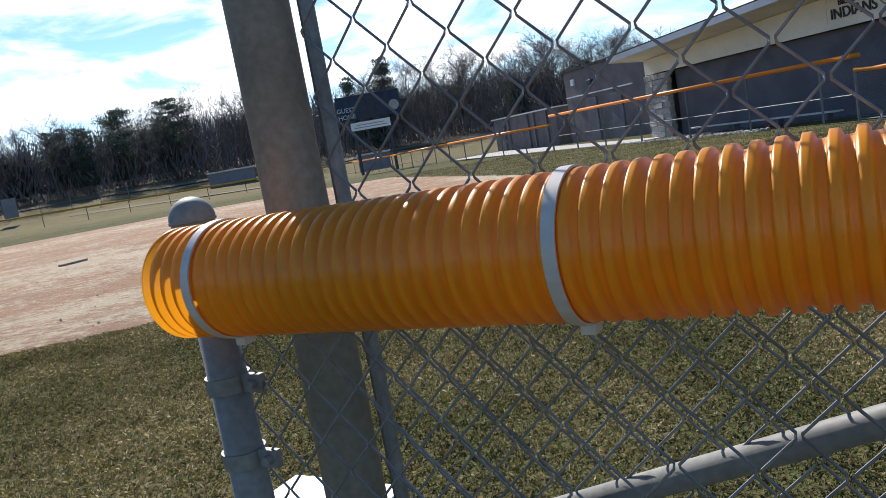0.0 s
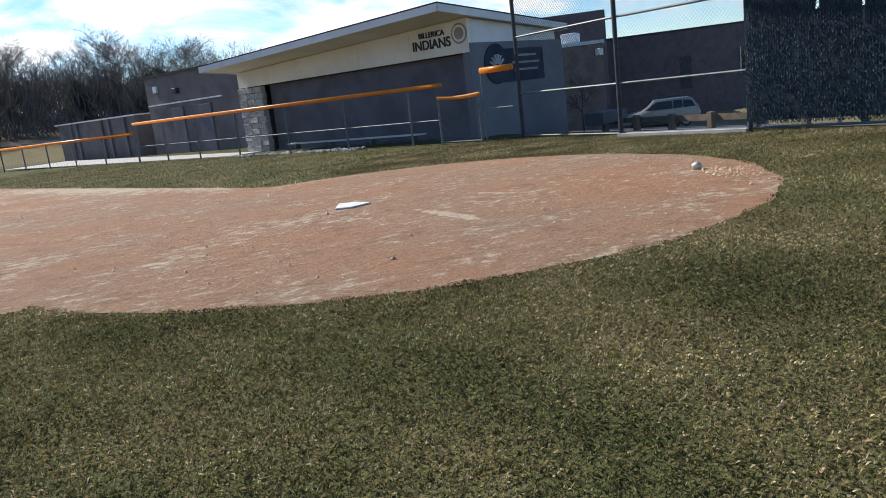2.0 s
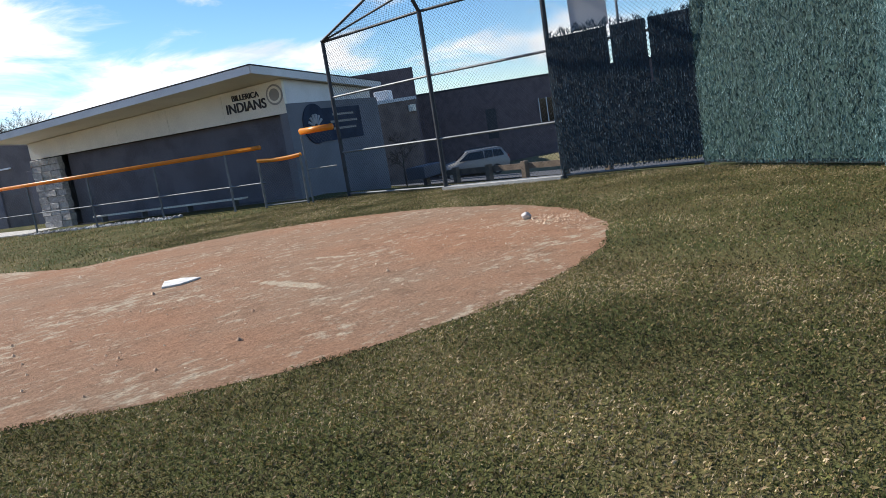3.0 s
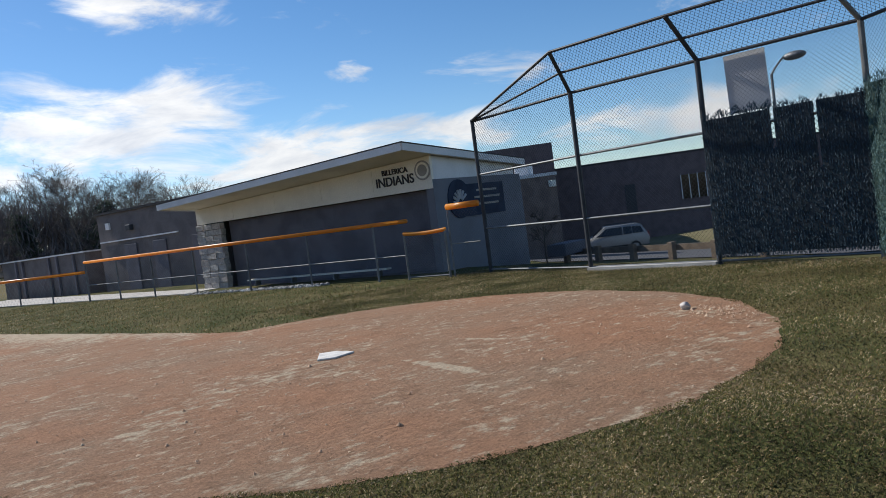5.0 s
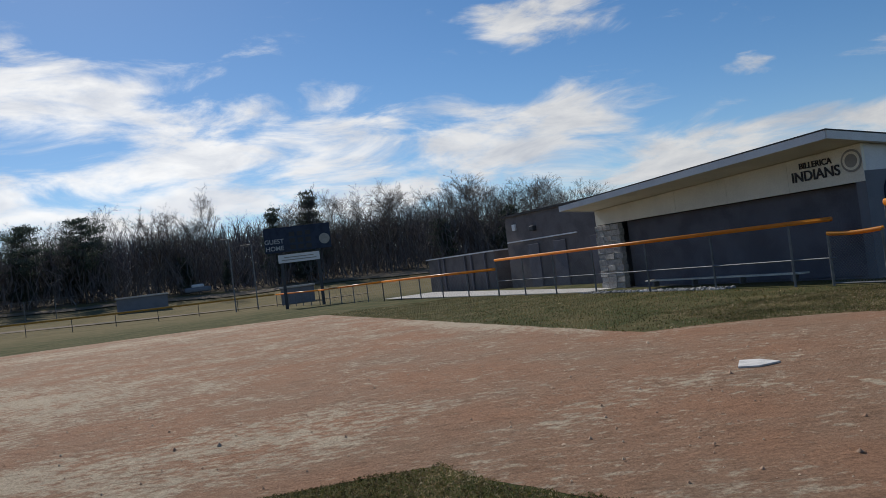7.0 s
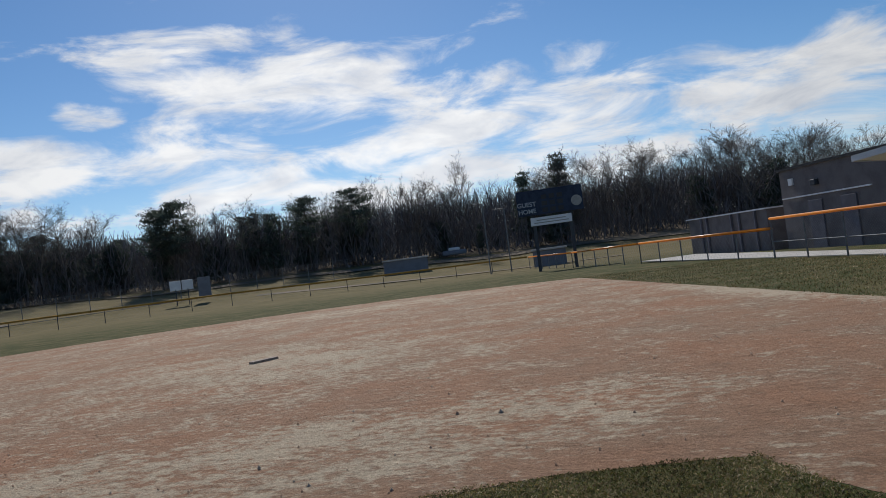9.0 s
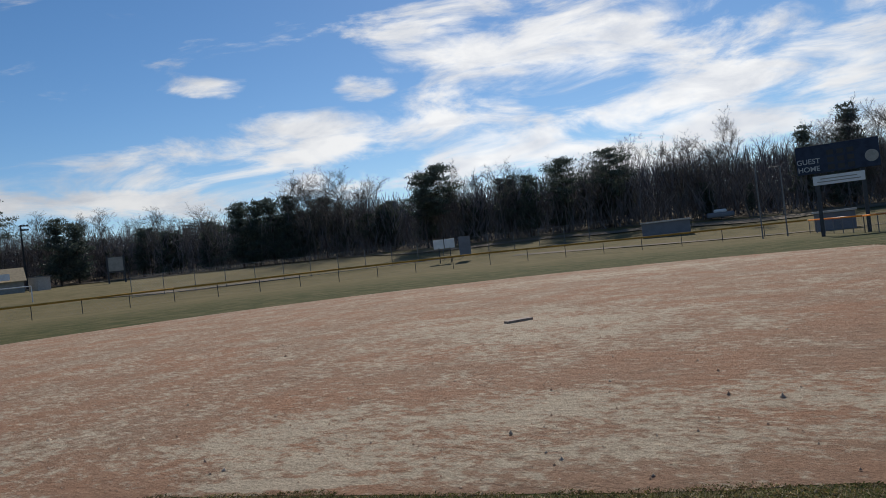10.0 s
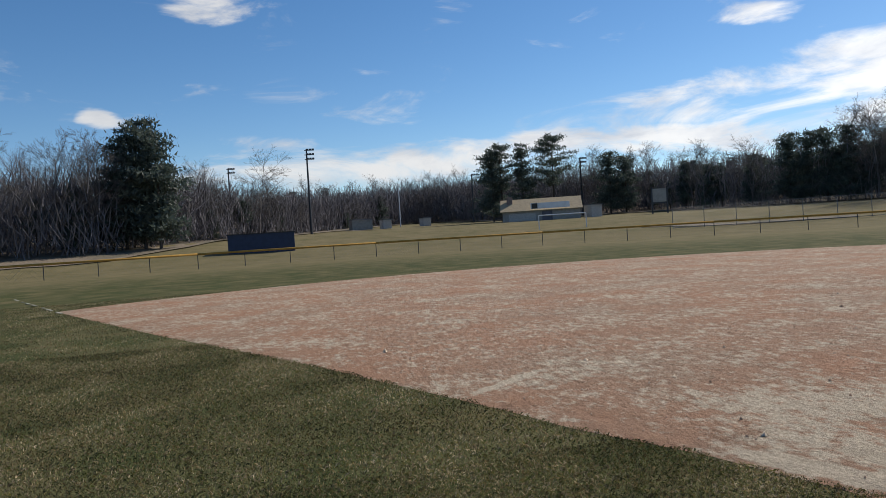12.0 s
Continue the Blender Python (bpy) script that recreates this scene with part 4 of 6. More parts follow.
def build_dugout():
    th = thing("dugout", "long dark-fronted dugout with a white upper band", "dugout", F(5.3, 3.5, 0))
    base = th.location.copy()

    def f(s, d, z):
        return F(s, d, z) - base

    def wall(name, s0, s1, d, z0, z1, thick, mat, label=""):
        plate_on(th, name, [f(s0, d, z0), f(s1, d, z0), f(s1, d, z1), f(s0, d, z1)], N * thick, mat, label)

    def cross(name, s, d0, d1, z0, z1, thick, mat, label=""):
        plate_on(th, name, [f(s, d0, z0), f(s, d1, z0), f(s, d1, z1), f(s, d0, z1)], U * thick, mat, label)

    # white band over the front, in sheets with open joints
    cuts = [0.0, 2.1, 4.2, 6.3, 8.4, 10.42]
    for s0, s1 in zip(cuts, cuts[1:]):
        corners = [f(s0 + 0.004, 1.6, 2.26), f(s1 - 0.004, 1.6, 2.26), f(s1 - 0.004, 1.6, roof_z(s1, 1.6) - 0.19), f(s0 + 0.004, 1.6, roof_z(s0, 1.6) - 0.19)]
        plate_on(th, "panel", corners, N * 0.1, WHITE, "cream-white sheet")
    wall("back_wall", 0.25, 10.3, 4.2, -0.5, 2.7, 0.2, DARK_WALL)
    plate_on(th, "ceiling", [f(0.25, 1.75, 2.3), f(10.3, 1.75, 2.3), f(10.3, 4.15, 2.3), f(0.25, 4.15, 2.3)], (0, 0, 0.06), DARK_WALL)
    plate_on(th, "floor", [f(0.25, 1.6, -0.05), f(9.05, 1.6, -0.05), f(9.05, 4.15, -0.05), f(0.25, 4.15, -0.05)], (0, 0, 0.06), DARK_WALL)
    # added dark sheet closes the open front, in place of the shade inside
    wall("shade_sheet", 0.26, 9.05, 1.9, 0.02, 2.25, 0.12, DARK_WALL, "dark sheet across the open front, standing for the shade inside")
    # end wall
    cross("end_wall", 0.0, 1.62, 6.3, -0.8, 2.5, 0.25, GREY_WALL, "grey painted block")
    corners = [f(0.01, 1.62, 2.503), f(0.01, 5.95, 2.503), f(0.01, 5.95, roof_z(0, 5.95) - 0.19), f(0.01, 1.62, roof_z(0, 1.62) - 0.19)]
    plate_on(th, "panel", corners, U * 0.1, FASCIA, "white sheet")
    cross("far_wall", 10.15, 1.75, 6.0, -0.5, 2.6, 0.25, GREY_WALL)
    # stone-faced pier, block by block
    me = None
    for row in range(11):
        for col in range(3):
            wd = 0.44
            bm = box_bm((0, 0, 0), (wd - 0.008, 0.2 + random.uniform(-0.02, 0.02), 0.196), 0, 0.012)
            for v in bm.verts:
                if v.co.y < 0:
                    v.co.y += random.uniform(-0.018, 0.018)
            off = 0.0 if row % 2 else 0.04
            blk = part("block", bm, BLOCK, th)
            blk.matrix_basis = Matrix.Translation(f(9.26 + wd * col + off, 1.62, 0.1 + 0.203 * row)) @ Matrix.Rotation(math.atan2(U.y, U.x) + math.pi, 4, "Z")
    # roof slab with fascia boards
    rc = [(-0.22, 0.2), (10.5, 0.2), (10.5, 6.3), (-0.22, 6.3)]
    plate_on(th, "soffit", [f(s, d, roof_z(s, d) - 0.17) for s, d in rc], (0, 0, 0.03), WHITE, "white boarded soffit")
    plate_on(th, "roof", [f(s, d, roof_z(s, d) - 0.01) for s, d in [(-0.26, 0.16), (10.54, 0.16), (10.54, 6.34), (-0.26, 6.34)]], (0, 0, 0.03), ROOFING, "dark felt roof")
    for (s0, d0), (s1, d1) in zip(rc, rc[1:] + rc[:1]):
        along = (f(s1, d1, 0) - f(s0, d0, 0)).normalized()
        out = Vector((along.y, -along.x, 0)) * -0.03
        plate_on(th, "fascia", [f(s0, d0, roof_z(s0, d0) - 0.2), f(s1, d1, roof_z(s1, d1) - 0.2), f(s1, d1, roof_z(s1, d1) - 0.012), f(s0, d0, roof_z(s0, d0) - 0.012)], out, FASCIA, "white fascia board")
    # letters and round emblem
    face = Matrix.Rotation(math.atan2(-U.y, -U.x), 4, "Z") @ Matrix.Rotation(math.pi / 2, 4, "X")
    for words, size, s, z in (("INDIANS", 0.36, 1.28, 2.5), ("BILLERICA", 0.21, 1.25, 2.81)):
        me = text_mesh("lettering", words, size, 0.012, INK)
        ob = share("lettering", me, th, Matrix.Translation(f(s, 1.585, z)) @ face @ Matrix.Diagonal((0.98, 1.0, 1.0, 1.0)), "black block letters")
    for r, dd, mat in ((0.27, 1.585, EMBLEM_GREY), (0.22, 1.578, WHITE), (0.16, 1.572, EMBLEM_GREY)):
        c = f(0.27, dd, 2.78)
        part("emblem", tube_bm(c, c - N * 0.006, r, 32), mat, th, "round grey and cream emblem")
    # navy plaque with a round end on the end wall
    plate_on(th, "plaque", [f(-0.006, 2.75, 1.38), f(-0.006, 5.15, 1.38), f(-0.006, 5.15, 2.3), f(-0.006, 2.75, 2.3)], U * -0.02, NAVY, "navy painted plaque")
    c = f(-0.002, 2.75, 1.9)
    part("plaque_end", tube_bm(c, c - U * 0.034, 0.55, 36), NAVY, th, "round navy plaque")
    bm = bmesh.new()
    for k in range(7):
        a = math.radians(35 + k * 24)
        p0 = f(-0.04, 2.75, 1.8) + N * (0.1 * math.cos(a)) + Vector((0, 0, 0.1 * math.sin(a)))
        p1 = f(-0.04, 2.75, 1.8) + N * (0.36 * math.cos(a)) + Vector((0, 0, 0.36 * math.sin(a)))
        tube(bm, p0, p1, 0.03, 6, 0.045)
    part("emblem", bm, PALE_INK, th, "pale fan-shaped emblem")
    for k, wd in enumerate((1.1, 1.4, 1.2)):
        part("lettering", box_bm(f(-0.03, 4.2, 2.1 - 0.2 * k), (0.012, wd, 0.06), math.atan2(U.y, U.x)), EMBLEM_GREY, th)
    # bench
    bench = thing("bench", "low white bench behind the dugout fence", "bench", F(4.5, 1.15, 0.03))
    part("seat", box_bm((0, 0, 0.2), (5.9, 0.25, 0.04), math.atan2(U.y, U.x), 0.005), WHITE, bench)
    for k in (-2.6, -0.9, 0.9, 2.6):
        part("leg", box_bm(U * k + Vector((0, 0, 0.09)), (0.06, 0.2, 0.18), math.atan2(U.y, U.x)), OLD_ZINC, bench)
    # strip of pale stones under the roof's edge
    rng = np.random.default_rng(9)
    n = 420
    verts, tris = [], []
    ico = bmesh.new()
    bmesh.ops.create_icosphere(ico, subdivisions=1, radius=1.0)
    iv = np.array([v.co[:] for v in ico.verts])
    it = np.array([[v.index for v in fc.verts] for fc in ico.faces])
    ico.free()
    for k in range(n):
        p = F(rng.uniform(3.0, 9.4), rng.uniform(-0.15, 0.3), 0)
        r = rng.uniform(0.02, 0.06)
        verts.append(iv * r * rng.uniform(0.6, 1.2, 3) + np.array([p.x, p.y, r * 0.4]))
        tris.append(it + k * len(iv))
    tagged(new("stones", fast_mesh("stones", np.concatenate(verts), np.concatenate(tris), STONE)), "strip of pale stones along the dugout fence", "stones", kind="stuff")
    walkway = slab(bmesh.new(), [F(9.6, 0.3, 0.0), F(30, 0.3, 0.0), F(30, 3.6, 0.0), F(9.6, 1.5, 0.0)], (0, 0, 0.025))
    tagged(part("walkway", walkway, CONCRETE), "pale concrete path behind the fence", "path", kind="structure")


# ---- backstop ----
BS = [Vector((10.07, 16.15, 0)), Vector((10.12, 12.85, 0)), Vector((10.58, 10.12, 0)), Vector((11.1, 7.55, 0)), Vector((9.5, 4.4, 0)), Vector((7.04, 3.5, 0)), Vector((4.5, 2.4, 0))]


def build_backstop():
    th = thing("backstop", "tall chain-link backstop with dark steel posts and a forward-leaning overhang", "backstop", BS[2])
    base = BS[2]
    tips, bends = [], []
    for k, p in enumerate(BS):
        toward = (PLATE - p).normalized()
        reach = 0.05 if k == 0 else 0.75
        bend = p + Vector((0, 0, 3.64))
        tip = bend + toward * reach + Vector((0, 0, 0.02 if k == 0 else 0.75))
        bends.append(bend)
        tips.append(tip)
        bm = tube_bm(p - base + Vector((0, 0, -0.2)), bend - base, 0.048, 10)
        tube(bm, bend - base, tip - base, 0.04, 8)
        part("post", bm, DARK_POST if k < 3 else ZINC, th)
    for p, q, t0, t1, b0, b1 in zip(BS, BS[1:], tips, tips[1:], bends, bends[1:]):
        for a, b, r in ((t0, t1, 0.03), (b0, b1, 0.03), ((t0 + b0) / 2, (t1 + b1) / 2, 0.025)):
            part("rail", tube_bm(a - base, b - base, r, 8), DARK_POST, th)
        for z in (1.06, 2.36):
            part("rail", tube_bm(p - base + Vector((0, 0, z)), q - base + Vector((0, 0, z)), 0.025, 8), OLD_ZINC, th)
        part("rail", tube_bm(p - base + Vector((0, 0, 0.06)), q - base + Vector((0, 0, 0.06)), 0.022, 8), OLD_ZINC, th)
        part("fabric", wire_fabric(p - base, q - base, 0.05, 3.64, 0.078, 0.003, WIRE), DARK_POST, th)["kind"] = "stuff"
        # leaning fabric of the overhang
        bm = bmesh.new()
        n = int((q - p).length / 0.085)
        for sgn in (0, 1):
            for j in range(-10, n + 1):
                ka, kb = j / n, (j + 10) / n
                u0, u1 = max(0.0, ka), min(1.0, kb)
                v0, v1 = (u0 - ka) / (kb - ka), (u1 - ka) / (kb - ka)
                if u1 <= u0:
                    continue
                if sgn:
                    v0, v1 = 1 - v0, 1 - v1
                at = lambda u, v: (b0.lerp(b1, u)).lerp(t0.lerp(t1, u), v) - base
                tube(bm, at(u0, v0), at(u1, v1), 0.003, 3, caps=False)
        part("fabric", bm, DARK_POST, th)["kind"] = "stuff"


def slat_screen(name, label, a, b, z0, top, mat, rng, density=5200, deep=0.05, gaps=()):
    """A screen of bristly upright slats, ragged along its top, on a dark backing."""
    a, b = Vector(a), Vector(b)
    length = (b - a).length
    w = (b - a) / length
    out = Vector((w.y, -w.x, 0))
    th = thing(name, label, "privacy screen", a)
    n = int(length * (top - z0) * density / 4)
    x = rng.uniform(0, length, n)
    x = np.round(x / 0.045) * 0.045 + rng.normal(0, 0.006, n)
    x = np.clip(x, 0.01, length - 0.01)
    crest = top + 0.05 * np.sin(x * 2.1) + 0.035 * np.sin(x * 23.0) + 0.02 * np.sin(x * 61)
    z = rng.uniform(0, 1, n) * (crest - z0) + z0
    keep = np.ones(n, bool)
    for g0, g1, gz in gaps:
        keep &= ~((x > g0) & (x < g1) & (z > gz))
    x, z = x[keep], z[keep]
    n = len(x)
    h, wd = rng.uniform(0.03, 0.08, n), rng.uniform(0.004, 0.009, n)
    lean, push = rng.normal(0, 0.35, n), rng.uniform(-deep, deep, n)
    wv, ov = np.array(w), np.array(out)
    c = x[:, None] * wv + push[:, None] * ov + z[:, None] * np.array([0, 0, 1])
    up = np.column_stack([np.zeros((n, 2)), np.ones(n)]) * h[:, None] + wv * (lean * h)[:, None] + ov * (rng.normal(0, 0.5, n) * h)[:, None]
    sd = (wv + ov * rng.normal(0, 0.6, n)[:, None]) * wd[:, None]
    v = np.stack([c - sd, c + sd, c + up], axis=1).reshape(-1, 3)
    t = np.arange(3 * n).reshape(-1, 3)
    share("bristles", fast_mesh("bristles", v, t, mat), th)
    cuts = sorted([0.0, length] + [g for gp in gaps for g in gp[:2]])
    for x0, x1 in zip(cuts, cuts[1:]):
        gap = any(abs(x0 - gp[0]) < 1e-6 for gp in gaps)
        ztop = [gp[2] for gp in gaps if abs(x0 - gp[0]) < 1e-6][0] if gap else top - 0.06
        bm = slab(bmesh.new(), [w * x0 + Vector((0, 0, z0 + 0.06)), w * x1 + Vector((0, 0, z0 + 0.06)), w * x1 + Vector((0, 0, ztop)), w * x0 + Vector((0, 0, ztop))], out * 0.012)
        part("backing", bm, SHADED_BACK if mat is SHADED_SLAT else GREEN_BACK, th)
    return th


# backing of the backlit bay, its shade also put into the colour
SHADED_BACK = material("shade-tinted screen backing", (0.012, 0.026, 0.04), rough=0.8, vary=0.3, scale=6, fine=40, bump=0.2)
GREEN_BACK = material("green screen backing", (0.022, 0.062, 0.052), rough=0.8, vary=0.3, scale=6, fine=40, bump=0.2)


def build_screens():
    rng = np.random.default_rng(11)
    off = (PLATE - BS[2]).normalized() * 0.07
    slat_screen("shaded_screen", "green bristly slat screen with shade put into its colour, ragged on top, tied to the backstop", BS[2] + off, BS[3] + off, 0.12, 2.62, SHADED_SLAT, rng, 13000, 0.04, ((1.18, 1.24, 1.9), (1.86, 1.91, 1.5)))
    slat_screen("green_screen", "tall green bristly slat screen on the backstop", BS[3] + off, BS[4] + off, 0.05, 2.72, GREEN_SLAT, rng, 15000, 0.06)
    slat_screen("green_screen", "tall green bristly slat screen on the backstop", BS[4] + off, BS[5] + off, 0.05, 2.72, GREEN_SLAT, rng, 9000, 0.06)
    sign = thing("blank_sign", "pale blank board tied high on the backstop", "sign", BS[2])
    w = (BS[3] - BS[2]).normalized()
    part("board", slab(bmesh.new(), [w * 0.45 + Vector((0.06, 0, 2.6)), w * 1.15 + Vector((0.06, 0, 2.6)), w * 1.13 + Vector((0.06, 0, 3.6)), w * 0.43 + Vector((0.06, 0, 3.6))], (0.02, 0.005, 0)), FASCIA, sign)
    lamp = thing("street_lamp", "grey street lamp with a drooping head, beyond the backstop", "street lamp", (20.4, 14.7, ground_z(20.4, 14.7)))
    z0 = ground_z(20.4, 14.7)
    part("pole", tube_bm((0, 0, 0), (0, 0, 4.4 - z0), 0.06, 10, 0.04), OLD_ZINC, lamp)
    bm = bmesh.new()
    pts = [Vector((0.25 * (1 - math.cos(q)) * 0.8, -0.6 * math.sin(q) * 0.6, 4.4 - z0 + 0.45 * math.sin(q))) for q in np.linspace(0, math.pi / 2, 6)]
    for p, q in zip(pts, pts[1:]):
        tube(bm, p, q, 0.03, 8)
    part("arm", bm, OLD_ZINC, lamp)
    bm = bmesh.new()
    bmesh.ops.create_uvsphere(bm, u_segments=16, v_segments=8, radius=1.0)
    bmesh.ops.scale(bm, vec=(0.2, 0.36, 0.13), verts=bm.verts)
    bmesh.ops.translate(bm, vec=pts[-1] + Vector((0.08, -0.25, -0.02)), verts=bm.verts)
    part("head", bm, OLD_ZINC, lamp, smooth_faces=True)
    kerb = slab(bmesh.new(), [BS[1] + Vector((-0.12, 0, -0.05)), BS[2] + Vector((-0.12, 0, -0.05)), BS[2] + Vector((0.1, 0, -0.05)), BS[1] + Vector((0.1, 0, -0.05))], (0, 0, 0.11))
    tagged(part("kerb", kerb, CONCRETE), "pale concrete kerb under the backstop", "kerb", kind="structure")


# ---- buildings, car and rail beyond the backstop ----
def block_building(name, label, a, b, depth, z0, z1, mat, coping=None, th=None):
    a, b = Vector((*a, 0)), Vector((*b, 0))
    w = (b - a).normalized()
    out = Vector((w.y, -w.x, 0))
    th = thing(name, label, "building", (*((a + b) / 2).xy, 0))
    c = (a + b) / 2
    part("wall", slab(bmesh.new(), [a - c, b - c, b - c + out * depth, a - c + out * depth], (0, 0, z1 - z0)), mat, th).location.z = z0
    if coping:
        part("coping", slab(bmesh.new(), [a - c - out * 0.06 - w * 0.06, b - c - out * 0.06 + w * 0.06, b - c + out * (depth + 0.06) + w * 0.06, a - c + out * (depth + 0.06) - w * 0.06], (0, 0, 0.14)), coping, th, "pale metal coping").location.z = z1
    return th, c, w, out


def build_east():
    th, c, w, out = block_building("brick_building", "low brown brick building with a white metal coping", (22.25, 26.5), (19.0, 29.4), 7, -1.4, 2.62, BRICK, FASCIA)
    out = -out
    part("lamp_box", box_bm(w * -2.0 + Vector((-0.1, -0.1, 2.25)), (0.25, 0.25, 0.3), 0, 0.02), WHITE, th, "small white wall lamp")
    part("air_conditioner", box_bm(w * -0.75 + Vector((0.5, 0.5, 2.98)), (0.7, 0.7, 0.45), 0.6, 0.05), FASCIA, th, "white rooftop unit")
    th, c, w, out = block_building("school_building", "long brick school building with steel windows, shade put into its brick colour", (55.0, 29.0), (38.5, 46.8), 14, -2.9, 3.75, SHADED_BRICK, ROOFING)
    for k in (-1.0,):
        p = w * k - out * 0.02
        part("window", slab(bmesh.new(), [p + Vector((0, 0, 0.3)), p + w * 1.8 + Vector((0, 0, 0.3)), p + w * 1.8 + Vector((0, 0, 2.1)), p + Vector((0, 0, 2.1))], out * -0.03), GLASSY, th)
        for j in (0.0, 0.6, 1.2, 1.8):
            part("mullion", box_bm(p + w * j - out * 0.06 + Vector((0, 0, 1.2)), (0.07, 0.07, 1.86), math.atan2(w.y, w.x)), FASCIA, th)
    p = w * 4.2 - out * 0.02
    part("door", slab(bmesh.new(), [p + Vector((0, 0, -0.4)), p + w * 0.8 + Vector((0, 0, -0.4)), p + w * 0.8 + Vector((0, 0, 1.9)), p + Vector((0, 0, 1.9))], out * -0.04), DARK_POST, th, "dark steel door")
    block_building("tall_building", "dark flat-roofed block rising behind the brick building", (33.5, 38.5), (26.5, 44.5), 10, -2.5, 5.3, SHADED_BRICK)
    lot = slab(bmesh.new(), [(x, y, ground_z(x, y) + 0.02) for x, y in ((22.5, 30), (15.6, 20.5), (15.6, 10.5), (42, 10.5), (42, 38), (37, 44))], (0, 0, 0.01))
    tagged(part("car_park", lot, ASPHALT), "grey asphalt car park", "car park", kind="structure")
    rail = thing("timber_guard_rail", "low timber guard rail on short square posts", "guard rail", (12.4, 16.6, 0))
    a, b = Vector((15.0, 18.7, ground_z(15.0, 18.7))), Vector((14.9, 12.0, ground_z(14.9, 12.0)))
    foot = Vector((12.4, 16.6, 0))
    for k in range(6):
        p = a.lerp(b, k / 5) - foot
        part("post", box_bm(p + Vector((0, 0, 0.17)), (0.16, 0.16, 0.6), 0.0, 0.012), WOOD, rail)
    part("rail", slab(bmesh.new(), [a - foot + Vector((0.09, 0, 0.24)), b - foot + Vector((0.09, 0, 0.24)), b - foot + Vector((0.09, 0, 0.4)), a - foot + Vector((0.09, 0, 0.4))], (0.05, 0, 0)), WOOD, rail)
    # dry grass bank along the school's foot
    bank = bmesh.new()
    ends = []
    for x, y in ((41.5, 27.0), (36.5, 35.5)):
        foot_z = ground_z(x, y) + 0.02
        ends.append([bank.verts.new(v) for v in ((x - 1.5, y - 1.3, foot_z), (x + 3.0, y + 2.8, foot_z + 1.1 * (1 if y < 30 else 0.15)), (x + 6.0, y + 5.5, foot_z + 1.2 * (1 if y < 30 else 0.15)), (x + 6.0, y + 5.5, foot_z - 0.6))])
    for k in range(4):
        bank.faces.new((ends[0][k], ends[0][(k + 1) % 4], ends[1][(k + 1) % 4], ends[1][k]))
    bank.faces.new(ends[0][::-1])
    bank.faces.new(ends[1])
    tagged(part("grass_bank", bank, DRY_TURF), "dry straw-coloured bank beside the car park", "bank", kind="structure")
    # planter and shrub by the dugout's corner
    p = F(-1.3, 5.2, 0)
    z = ground_z(p.x, p.y)
    tagged(part("planter", box_bm(p + Vector((0.5, -0.3, 0.05)), (1.5, 0.6, 0.35), math.atan2(N.y, N.x), 0.02), DARK_WALL), "low dark block planter beside the dugout", "planter")
    rng = np.random.default_rng(21)
    v, t = twig_tree(rng, 1.7, 0.03, 3, (9, 5, 4), spread=0.9, lift=0.7, bare=0.05)
    ob = new("shrub", fast_mesh("shrub", v, t, SHRUB))
    ob.location = (p.x - 0.2, p.y - 0.1, z)
    tagged(ob, "leafless brown shrub beside the dugout", "shrub")
    build_car()


